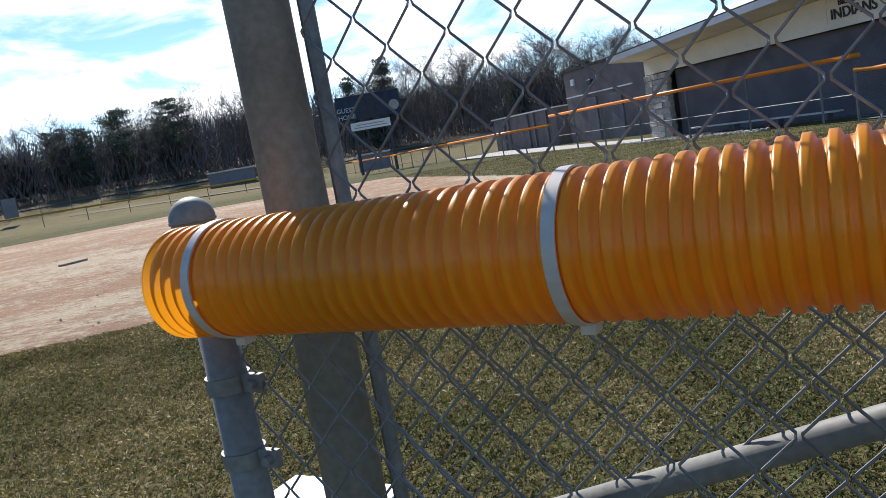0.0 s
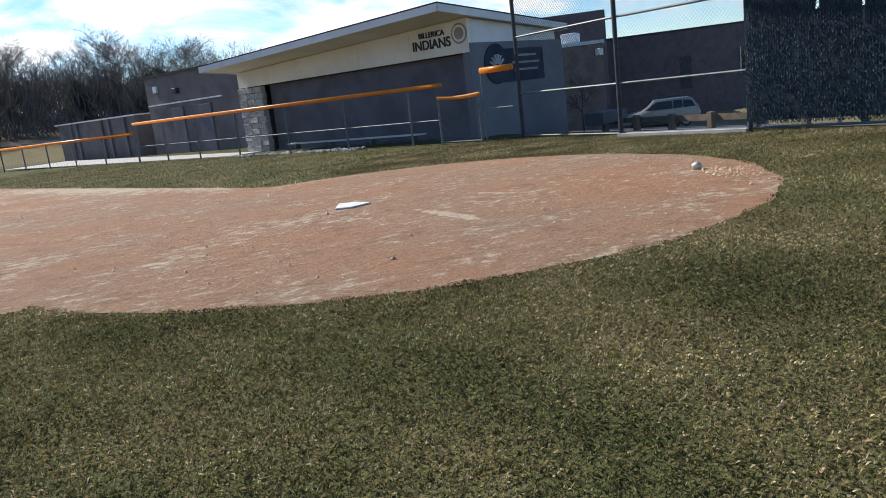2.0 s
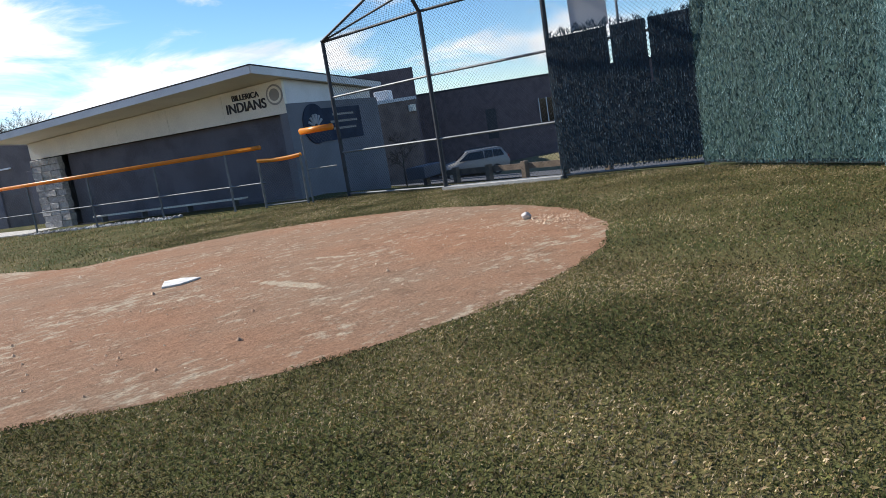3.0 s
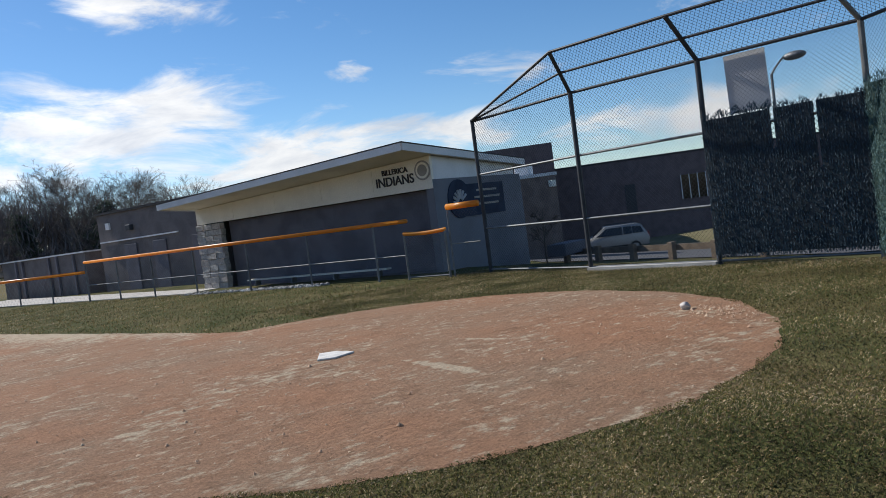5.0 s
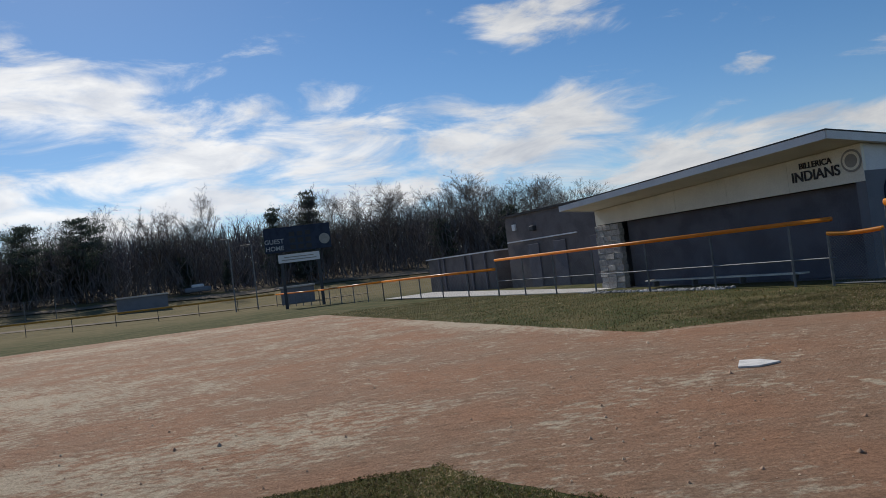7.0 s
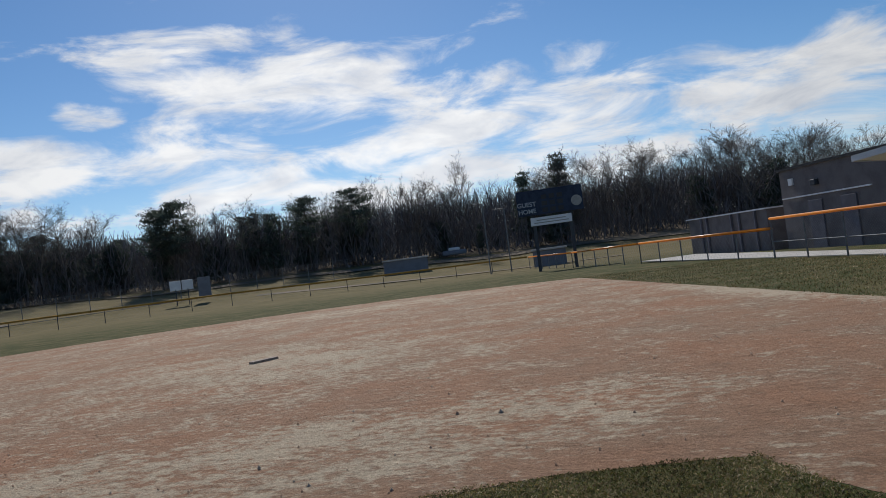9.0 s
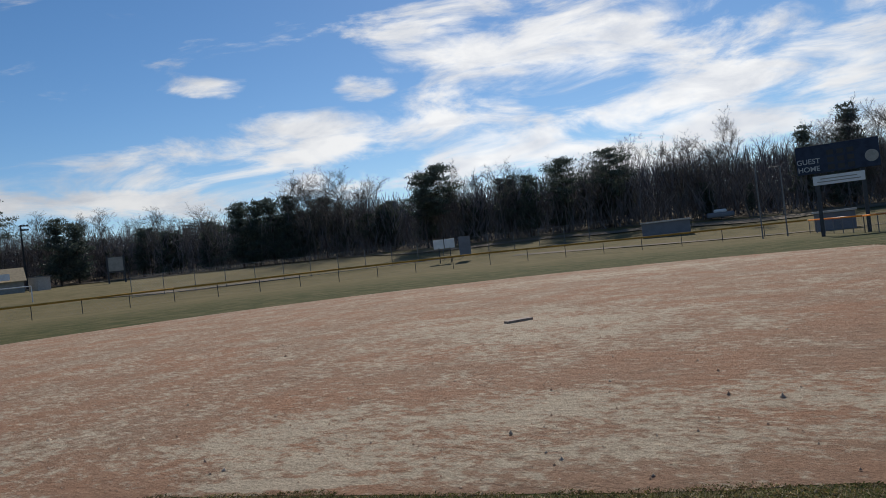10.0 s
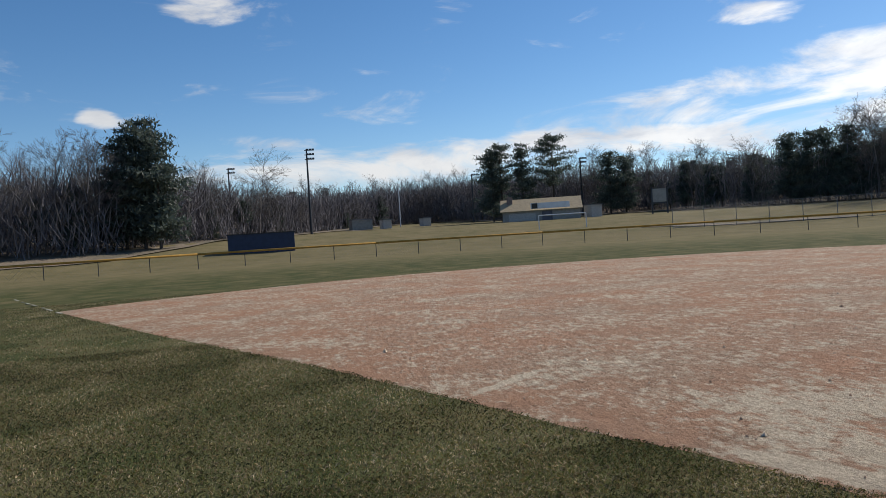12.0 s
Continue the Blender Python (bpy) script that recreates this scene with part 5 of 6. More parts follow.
def build_car():
    th = thing("parked_car", "silver tall estate car parked outside the school", "car", (33.6, 34.4, ground_z(33.6, 34.4) + 0.03))
    th.rotation_euler = (0, 0, math.radians(137))
    prof = [(-2.2, 0.35), (-2.28, 0.75), (-2.2, 1.0), (-2.12, 1.08), (-1.85, 1.6), (-1.6, 1.7), (0.35, 1.68), (1.1, 1.08), (1.95, 0.95), (2.22, 0.75), (2.25, 0.35)]
    bm = bmesh.new()
    rows = []
    for y, inset in ((-0.88, 0.0), (0.88, 0.0)):
        rows.append([bm.verts.new((x, y * (0.86 if z > 1.2 else 1.0), z)) for x, z in prof])
    n = len(prof)
    for k in range(n):
        bm.faces.new((rows[0][k], rows[0][(k + 1) % n], rows[1][(k + 1) % n], rows[1][k]))
    bm.faces.new(rows[0][::-1])
    bm.faces.new(rows[1])
    bmesh.ops.bevel(bm, geom=[e for e in bm.edges], offset=0.05, segments=2, affect="EDGES", profile=0.5)
    body = part("body", bm, SILVER, th, "silver paint", True)
    for y in (-0.84, 0.84):
        for loop in ([(-1.95, 1.14), (-1.78, 1.5), (-1.3, 1.55), (-1.3, 1.12)], [(-1.24, 1.12), (-1.24, 1.55), (-0.75, 1.57), (-0.75, 1.1)], [(-0.68, 1.1), (-0.68, 1.57), (0.25, 1.56), (0.9, 1.1)]):
            pts = [(x, y * (0.93 if z > 1.3 else 1.045), z) for x, z in loop]
            part("window", slab(bmesh.new(), pts, (0, 0.012 if y > 0 else -0.012, 0)), GLASSY, body, "dark side window")
        part("roof_rail", tube_bm((-1.5, y * 0.75, 1.76), (0.1, y * 0.75, 1.76), 0.022, 8), DARK_POST, body, "dark roof rail")
        part("tail_lamp", box_bm((-2.2, y * 0.86, 1.0), (0.12, 0.22, 0.3), 0.0, 0.02), BRAKE, body, "red tail lamp")
        part("sill_trim", box_bm((0, y * 1.055, 0.42), (2.1, 0.03, 0.12), 0.0, 0.01), TYRE, body, "dark sill trim")
    back = slab(bmesh.new(), [(-2.11, -0.7, 1.12), (-2.11, 0.7, 1.12), (-1.9, 0.62, 1.54), (-1.9, -0.62, 1.54)], (-0.02, 0, 0.008))
    part("window", back, GLASSY, body, "dark rear window")
    screen = slab(bmesh.new(), [(1.05, -0.76, 1.14), (1.05, 0.76, 1.14), (0.46, 0.68, 1.6), (0.46, -0.68, 1.6)], (0.012, 0, 0.018))
    part("windscreen", screen, GLASSY, body, "dark windscreen")
    wheel = bmesh.new()
    tube(wheel, (0, -0.11, 0), (0, 0.11, 0), 0.33, 24)
    me = bpy.data.meshes.new("tyre")
    wheel.to_mesh(me)
    wheel.free()
    me.materials.append(TYRE)
    for x in (-1.4, 1.4):
        for y in (-0.8, 0.8):
            wh = share("wheel", me, th, Matrix.Translation((x, y, 0.33)), "black tyre")
            part("rim", tube_bm((0, -0.12 if y < 0 else 0.12, 0), (0, -0.125 if y < 0 else 0.125, 0), 0.2, 16), SILVER, wh)


def build_north_buildings():
    """The low brown buildings past the far end of the dugout."""
    th = thing("storage_building", "flat-roofed brown store beyond the dugout, with a pale trim line", "building", F(16, 4, 0))
    base = th.location.copy()
    f = lambda s, d, z: F(s, d, z) - base
    plate_on(th, "wall", [f(11.6, 4, -0.4), f(21.1, 4, -0.4), f(21.1, 4, 3.5), f(11.6, 4, 3.5)], N * 6, STORE_WALL, "brown block wall")
    plate_on(th, "roof_edge", [f(11.5, 3.9, 3.5), f(21.2, 3.9, 3.5), f(21.2, 10.1, 3.5), f(11.5, 10.1, 3.5)], (0, 0, 0.1), ROOFING)
    part("trim", box_bm(f(18.0, 3.96, 2.25), (6.0, 0.06, 0.06), math.atan2(U.y, U.x)), FASCIA, th, "pale rail")
    for s in (13.6, 16.4, 18.6):
        part("door", box_bm(f(s, 3.97, 1.0), (0.95, 0.08, 2.05), math.atan2(U.y, U.x), 0.01), DARK_WALL, th, "dark closed door")
    part("vent", box_bm(f(20.2, 3.96, 2.95), (0.3, 0.08, 0.3), math.atan2(U.y, U.x)), FASCIA, th, "pale wall vent")
    part("lamp", box_bm(f(18.4, 3.9, 2.75), (0.35, 0.2, 0.25), math.atan2(U.y, U.x), 0.03), DARK_POST, th, "wall lamp")
    low = thing("low_shed", "low brown shed with a pale roof edge behind the fence", "shed", F(27, 4, 0))
    base2 = low.location.copy()
    g = lambda s, d, z: F(s, d, z) - base2
    plate_on(low, "wall", [g(22.6, 4, -0.4), g(31.2, 4, -0.4), g(31.2, 4, 1.95), g(22.6, 4, 1.95)], N * 4, STORE_WALL, "brown boarded wall")
    plate_on(low, "roof_edge", [g(22.5, 3.9, 1.95), g(31.4, 3.9, 1.95), g(31.4, 8.1, 1.95), g(22.5, 8.1, 1.95)], (0, 0, 0.07), FASCIA, "pale roof edge")
    for s in (23.6, 25.2, 26.0, 28.8, 29.5):
        part("post", box_bm(g(s, 3.93, 0.95), (0.14, 0.1, 1.95), math.atan2(U.y, U.x)), DARK_WALL, low)


# ---- far things ----
def build_scoreboard():
    a, b = Vector((-9.37, 59.28, 0)), Vector((-4.48, 59.77, 0))
    w = (b - a).normalized()
    out = Vector((w.y, -w.x, 0))
    c = (a + b) / 2
    gz = ground_z(c.x, c.y)
    th = thing("scoreboard", "dark scoreboard on two posts with a pale sponsor board below", "scoreboard", (c.x, c.y, 0))
    ang = math.atan2(w.y, w.x)
    part("panel", box_bm((0, 0, 4.98), (4.95, 0.22, 1.9), ang, 0.02), NAVY, th, "dark navy panel")
    part("sponsor_board", box_bm((-0.05, 0, 3.53), (3.1, 0.12, 0.62), ang, 0.01), FASCIA, th, "pale board with a line of writing")
    for k, wd in ((0, 2.2), (1, 2.6)):
        part("lettering", box_bm(Vector((-0.05, 0, 3.62 - 0.2 * k)) + out * 0.065, (wd, 0.012, 0.07), ang), EMBLEM_GREY, th)
    for x in (-1.35, 1.4):
        p = w * x - out * 0.1
        part("post", box_bm(p + Vector((0, 0, 2.3 + gz / 2)), (0.24, 0.2, 4.9 - gz), ang), DARK_POST, th)
    face = Matrix.Rotation(ang, 4, "Z") @ Matrix.Rotation(math.pi / 2, 4, "X")
    for words, z in (("GUEST", 4.72), ("HOME", 4.2)):
        share("lettering", text_mesh("lettering", words, 0.48, 0.01, PALE_INK), th, Matrix.Translation(w * -1.75 + Vector((0, 0, z)) + out * 0.118) @ face, "pale letters")
    p = w * 2.0 + out * 0.115 + Vector((0, 0, 4.75))
    part("emblem", tube_bm(p, p + out * 0.012, 0.4, 24), EMBLEM_GREY, th, "round grey emblem")
    for z in (5.35, 4.85, 4.35):
        for x in (-0.4, 0.2, 0.8):
            part("digit_window", box_bm(w * x + out * 0.115 + Vector((0, 0, z)), (0.4, 0.012, 0.32), ang), INK, th)


def light_pole(x, y, top, lamps, label):
    gz = ground_z(x, y)
    th = thing("light_pole", label, "light pole", (x, y, gz), "sports field light poles")
    part("pole", tube_bm((0, 0, -0.3), (0, 0, top - gz), 0.22, 10, 0.12), DARK_POST, th)
    side = Vector((y, -x, 0)).normalized()
    ang = math.atan2(side.y, side.x)
    for k in range(lamps):
        z = top - gz - 0.2 - 0.75 * k
        part("crossarm", box_bm(side * 0.4 + Vector((0, 0, z)), (1.5, 0.12, 0.12), ang), DARK_POST, th)
        for j in (0.15, 0.6, 1.05):
            part("floodlight", box_bm(side * j + Vector((0, 0, z + 0.1)), (0.38, 0.35, 0.32), ang, 0.06), DARK_POST, th)


def gabled(name, label, a, b, depth, gz, eave, ridge, wall_mat, roof_mat):
    a, b = Vector((*a, 0)), Vector((*b, 0))
    c = (a + b) / 2
    w = (b - a).normalized()
    out = Vector((-w.y, w.x, 0))
    L = (b - a).length
    th = thing(name, label, "building", (c.x, c.y, gz))
    bm = bmesh.new()
    corners = [w * -L / 2, w * L / 2, w * L / 2 + out * depth, w * -L / 2 + out * depth]
    slab(bm, [p + Vector((0, 0, -0.6)) for p in corners], (0, 0, eave + 0.6))
    part("wall", bm, wall_mat, th)
    for x in (-1, 1):
        p = w * (x * L / 2)
        part("gable", slab(bmesh.new(), [p + Vector((0, 0, eave)), p + out * depth + Vector((0, 0, eave)), p + out * depth / 2 + Vector((0, 0, ridge))], w * (-0.15 * x)), wall_mat, th)
    over = 0.35
    for k in (0, 1):
        e = w * 0 + out * (-over if k == 0 else depth + over) + Vector((0, 0, eave - 0.12))
        r = out * (depth / 2) + Vector((0, 0, ridge))
        part("roof", slab(bmesh.new(), [e - w * (L / 2 + over), e + w * (L / 2 + over), r + w * (L / 2 + over), r - w * (L / 2 + over)], (0, 0, 0.12)), roof_mat, th, "tan shingled roof")
    return th, w, out, L


def build_far():
    build_scoreboard()
    light_pole(-127.5, 17.8, 17.2, 3, "tall dark sports light pole with three rows of floodlights")
    light_pole(-154.3, 5.5, 17.2, 2, "tall dark sports light pole before the woods")
    light_pole(-135.8, 71.9, 15.1, 2, "tall dark sports light pole before the woods")
    light_pole(-144.2, 52.1, 13.4, 1, "tall dark sports light pole before the woods")
    gz = 2.75
    th, w, out, L = gabled("field_house", "low clubhouse with a tan roof, pale walls and a wide sign", (-112.3, 45.9), (-107.5, 57.0), 7, gz - 0.1, 1.9, 3.75, CREAM, TAN_ROOF)
    ang = math.atan2(w.y, w.x)
    part("sign", slab(bmesh.new(), [w * -1.6 - out * 0.45 + Vector((0, 0, 2.1)), w * 4.4 - out * 0.45 + Vector((0, 0, 2.1)), w * 4.4 - out * 0.4 + Vector((0, 0, 3.0)), w * -1.6 - out * 0.4 + Vector((0, 0, 3.0))], out * 0.05), FASCIA, th, "pale grey wide sign")
    part("sign_mark", box_bm(w * -1.0 - out * 0.5 + Vector((0, 0, 2.55)), (0.9, 0.04, 0.8), ang), INK, th)
    part("door", box_bm(w * 0.9 - out * 0.02 + Vector((0, 0, 0.85)), (1.6, 0.1, 1.7), ang), DARK_WALL, th, "dark doorway")
    part("shutter", box_bm(w * -3.0 - out * 0.02 + Vector((0, 0, 0.9)), (4.2, 0.08, 1.2), ang), BLOCK, th, "grey shutter")
    part("chimney", box_bm(w * -4.9 + out * 2.5 + Vector((0, 0, 3.3)), (0.9, 0.9, 2.0), ang), BRICK, th, "brick chimney")
    # dark blue batting shed, soccer goal, board frame
    sh = thing("blue_shed", "long low dark blue shed by the outfield fence", "shed", (-86.1, 7.6, 0.75))
    part("wall", box_bm((0, 0, 0.9), (7.0, 2.5, 2.6), math.atan2(6.8, 0.4), 0.03), BLUE_SHED, sh)
    part("roof", box_bm((0, 0, 2.23), (7.2, 2.7, 0.1), math.atan2(6.8, 0.4)), ROOFING, sh)
    goal = thing("soccer_goal", "white soccer goal frame on the far field", "goal", (-85.3, 43.2, ground_z(-85.3, 43.2)))
    p, q = Vector((-1.25, -2.55, 0)), Vector((1.25, 2.55, 0))
    for e in (p, q):
        part("post", tube_bm(e, e + Vector((0, 0, 1.75)), 0.06, 8), FASCIA, goal)
    part("crossbar", tube_bm(p + Vector((0, 0, 1.75)), q + Vector((0, 0, 1.75)), 0.06, 8), FASCIA, goal)
    bd = thing("notice_board", "tall pale board in a dark frame on two posts", "board", (-96.5, 64.0, ground_z(-96.5, 64.0)))
    w = Vector((1.15, 1.77, 0)).normalized()
    ang = math.atan2(w.y, w.x)
    g = ground_z(-96.5, 64.0) - 1.15
    for x in (-1.05, 1.05):
        part("post", box_bm(w * x + Vector((0, 0, (5.3 - g) / 2)), (0.22, 0.22, 5.5 - g), ang), DARK_POST, bd)
    for z in (5.1, 4.1, 3.1):
        part("bar", box_bm(Vector((0, 0, z - g)), (2.3, 0.15, 0.15), ang), DARK_POST, bd)
    part("sheet", box_bm(Vector((0.06, -0.04, 4.2 - g)), (1.9, 0.06, 1.9), ang), CREAM, bd, "pale blank sheet")
    # white panels with a grey cabinet, far dugouts, parked car and gate posts
    pn = thing("equipment_boxes", "two white panels and a grey cabinet by the far fence", "cabinet", (-48.5, 73.8, ground_z(-48.5, 73.8)))
    w = Vector((1.8, 1.2, 0)).normalized()
    ang = math.atan2(w.y, w.x)
    for x in (-0.65, 0.6):
        part("panel", box_bm(w * x + Vector((0, 0, 2.2)), (1.15, 0.1, 1.05), ang, 0.02), FASCIA, pn, "white panel")
        part("leg", box_bm(w * x + Vector((0, 0, 0.9)), (0.1, 0.1, 1.8), ang), DARK_POST, pn)
    part("cabinet", box_bm(w * 2.3 + Vector((0, 0, 1.7)), (1.3, 0.6, 2.2), ang, 0.02), GREY_WALL, pn)
    for (x, y), ln, lb in (((-29.3, 93.7), 5.6, "far dugout with a pale flat roof"), ((-9.3, 76.8), 3.2, "small grey ticket booth with a pale roof")):
        g = ground_z(x, y)
        w = Vector((y, -x, 0)).normalized() * -1
        ang = math.atan2(w.y, w.x)
        d = thing("far_dugout", lb, "dugout", (x, y, g))
        part("wall", box_bm((0, 0, 0.8), (ln, 2.0, 1.6), ang), GREY_WALL, d)
        part("roof", box_bm((0, 0, 1.65), (ln + 0.3, 2.4, 0.18), ang, 0.03), CONCRETE, d, "pale flat roof")
        part("bench", box_bm(Vector((w.y, -w.x, 0)) * 1.15 + Vector((0, 0, 0.5)), (ln * 0.9, 0.3, 0.08), ang), WOOD, d)
    for x, y, top in ((-14.2, 70.7, 6.3), (-12.3, 71.0, 5.6)):
        g = ground_z(x, y)
        pl = thing("foul_pole", "slim dark pole with a short arm at the outfield corner", "pole", (x, y, g))
        part("pole", tube_bm((0, 0, -0.2), (0, 0, top - g), 0.06, 8), OLD_ZINC, pl)
        part("arm", tube_bm((0, 0, top - g), (-0.9, -0.1, top - g), 0.04, 8), OLD_ZINC, pl)
    fp = thing("flag_pole", "slim pale pole on the far field", "pole", (-148.3, 37.9, ground_z(-148.3, 37.9)))
    part("pole", tube_bm((0, 0, -0.2), (0, 0, 8.5), 0.1, 8), FASCIA, fp)
    for x, y, wd, h in ((-142.0, 28.7, 4.0, 1.7), (-141.1, 33.3, 1.7, 1.4), (-142.3, 41.4, 1.6, 1.3), (-108.4, 59.6, 2.0, 1.7)):
        b = thing("utility_box", "grey utility shed on the far field", "shed", (x, y, ground_z(x, y)), "sheds on the far field")
        part("wall", box_bm((0, 0, h / 2), (2, wd, h + 0.4), 0.15, 0.03), BLOCK if wd < 3 else CREAM, b)
        part("roof", box_bm((0, 0, h + 0.25), (2.3, wd + 0.3, 0.12), 0.15), GREY_WALL, b)
    th = thing("far_car", "small car parked before the woods, roof highlight put into its white cabin", "car", (-26.6, 110.0, ground_z(-26.6, 110)))
    # body greyed and cabin left white: the roof's highlight is in the colours
    part("body", box_bm((0, 0, 0.7), (3.6, 1.6, 0.7), 0.25, 0.2), GREY_WALL, th, smooth_faces=True)
    part("cabin", box_bm((0, 0, 1.2), (1.7, 1.4, 0.5), 0.25, 0.2), FASCIA, th, smooth_faces=True)
    # second field's tall fence
    pts = [(-72.3, 49.9), (-62, 66), (-50, 80), (-36, 92)]
    for k, (p, q) in enumerate(zip(pts, pts[1:])):
        a, b = Vector((*p, ground_z(*p))), Vector((*q, ground_z(*q)))
        f = thing("far_fence", "tall grey chain-link fence of the neighbouring field", "fence", a, "fences of the neighbouring field")
        L = (b - a).length
        w = (b - a) / L
        for j in range(int(L / 3.2) + 1):
            part("post", tube_bm(w * (j * 3.2) + Vector((0, 0, -0.2)), w * (j * 3.2) + Vector((0, 0, 2.3)), 0.04, 6), OLD_ZINC, f)
        for z in (2.3, 0.1):
            part("rail", tube_bm(Vector((0, 0, z)), w * L + Vector((0, 0, z)), 0.03, 6), OLD_ZINC, f)
        part("fabric", wire_fabric((0, 0, 0), Vector((w.x * L, w.y * L, 0)), 0.1, 2.3, 0.3, 0.006, WIRE), WIRE, f)["kind"] = "stuff"


# ---- trees ----
def prisms(segs):
    """Tapered three-sided limbs from rows of start, end and radii."""
    segs = np.asarray(segs, dtype=float)
    a, b, ra, rb = segs[:, 0:3], segs[:, 3:6], segs[:, 6], segs[:, 7]
    d = b - a
    d /= np.linalg.norm(d, axis=1)[:, None] + 1e-9
    ref = np.where(np.abs(d[:, 2:3]) < 0.9, np.array([[0, 0, 1.0]]), np.array([[1.0, 0, 0]]))
    s = np.cross(d, ref)
    s /= np.linalg.norm(s, axis=1)[:, None] + 1e-9
    u = np.cross(s, d)
    n = len(segs)
    v = np.empty((n, 6, 3))
    for k in range(3):
        c, q = math.cos(k * math.tau / 3), math.sin(k * math.tau / 3)
        v[:, k] = a + (s * c + u * q) * ra[:, None]
        v[:, k + 3] = b + (s * c + u * q) * rb[:, None]
    i = (np.arange(n) * 6)[:, None]
    t = np.concatenate([np.concatenate([i + [k, (k + 1) % 3, (k + 1) % 3 + 3], i + [k, (k + 1) % 3 + 3, k + 3]], axis=1) for k in range(3)], axis=1).reshape(-1, 3)
    return v.reshape(-1, 3), t


def twig_segs(rng, tall, r0, levels, counts, spread=0.55, lift=0.5, bare=0.3, mid=2):
    segs = []

    def grow(p, d, length, r, level):
        steps = (5, 3, mid, 1)[level]
        pts = [p]
        for k in range(steps):
            d = d + rng.normal(0, 0.09 if level == 0 else 0.2, 3) + np.array([0, 0, 0.05 * lift])
            d = d / np.linalg.norm(d)
            p2 = p + d * length / steps
            ra, rb = r * (1 - 0.8 * k / steps), r * (1 - 0.8 * (k + 1) / steps)
            segs.append((*p, *p2, max(ra, 0.009), max(rb, 0.007)))
            p = p2
            pts.append(p)
        if level < levels:
            for j in range(counts[level]):
                f = bare + (1 - bare) * rng.uniform(0.0, 1.0) if level == 0 else rng.uniform(0.25, 1.0)
                q = f * steps
                k = min(int(q), steps - 1)
                start = pts[k] + (pts[k + 1] - pts[k]) * (q - k)
                az = rng.uniform(0, math.tau)
                out = np.array([math.cos(az), math.sin(az), 0]) * spread + d * (0.6 + 0.4 * lift)
                grow(start, out / np.linalg.norm(out), length * rng.uniform(0.28, 0.48) * (1.15 - 0.4 * f), r * 0.45 * (1.1 - 0.5 * f), level + 1)

    grow(np.zeros(3), np.array([0, 0, 1.0]), tall, r0, 0)
    return segs


def twig_tree(rng, tall, r0, levels, counts, spread=0.55, lift=0.5, bare=0.3):
    return prisms(twig_segs(rng, tall, r0, levels, counts, spread, lift, bare))


def pine_parts(rng, tall, spread, start, shape, whorls, size):
    """Trunk, limbs in whorls with gaps between, and needles in flat tufts along the outer limbs."""
    segs = [(0, 0, 0, 0.1, 0, tall * 0.5, tall * 0.016, tall * 0.011), (0.1, 0, tall * 0.5, 0, 0.1, tall, tall * 0.011, 0.02)]
    vs, ts, count = [], [], 0
    for k in range(whorls):
        f = (k + rng.uniform(-0.3, 0.3)) / whorls
        z = tall * (start + (1 - start) * max(f, 0.0))
        for j in range(int(rng.integers(4, 7))):
            reach = spread * shape(max(f, 0.0)) * rng.uniform(0.45, 1.15)
            az = rng.uniform(0, math.tau)
            root = np.array([0, 0, z])
            tip = np.array([math.cos(az) * reach, math.sin(az) * reach, z + reach * rng.uniform(-0.08, 0.34)])
            segs.append((*root, *tip, 0.06, 0.015))
            for q in np.arange(1.0, 0.3, -max(0.22, 0.55 * size / max(reach, 0.3))):
                n = 26
                c = root + (tip - root) * q
                p = c + rng.normal(0, 1, (n, 3)) * np.array([size * 0.6, size * 0.6, size * 0.24])
                d = rng.normal(0, 1, (n, 3)) + np.array([0, 0, 0.5])
                d /= np.linalg.norm(d, axis=1)[:, None]
                e = np.cross(d, rng.normal(0, 1, (n, 3)))
                e /= np.linalg.norm(e, axis=1)[:, None] + 1e-9
                L = size * rng.uniform(0.35, 0.8, n)
                v = np.stack([p - e * (L * 0.2)[:, None], p + e * (L * 0.2)[:, None], p + d * L[:, None]], axis=1)
                vs.append(v.reshape(-1, 3))
                ts.append(np.arange(3 * n).reshape(-1, 3) + count)
                count += 3 * n
    return prisms(segs), (np.concatenate(vs), np.concatenate(ts))


def tree_thing(name, label, group, wood, leaves=None):
    ob = new(name)
    tagged(ob, label, "tree", group)
    share("trunk", fast_mesh("trunk", *wood, BARK if leaves is not None else TWIG), ob)
    if leaves is not None:
        share("crown", fast_mesh("crown", *leaves, NEEDLE), ob, None, "dark green needles")
    return ob


YAW = [-45, -18, -12, -4, 2, 10, 16, 20, 25, 30, 36, 42, 46, 50, 54, 58, 63, 70, 75, 81, 85, 91, 98, 103, 125]
FAR = [112, 112, 112, 112, 112, 112, 112, 112, 111, 111, 114, 120, 125, 130, 138, 154, 152, 160, 187, 155, 130, 105, 91, 90, 90]
TOP = [8.0, 9.0, 12.2, 13.0, 12.9, 13.5, 13.7, 14.2, 13.2, 13.2, 13.2, 14.6, 13.9, 13.6, 13.6, 15.6, 15.2, 15.6, 17.4, 13.6, 11.9, 13.6, 13.7, 13.5, 13.5]


def spot(yaw, far):
    a = math.radians(yaw)
    x, y = -1.5 - far * math.sin(a), 2.5 + far * math.cos(a)
    return x, y, ground_z(x, y)


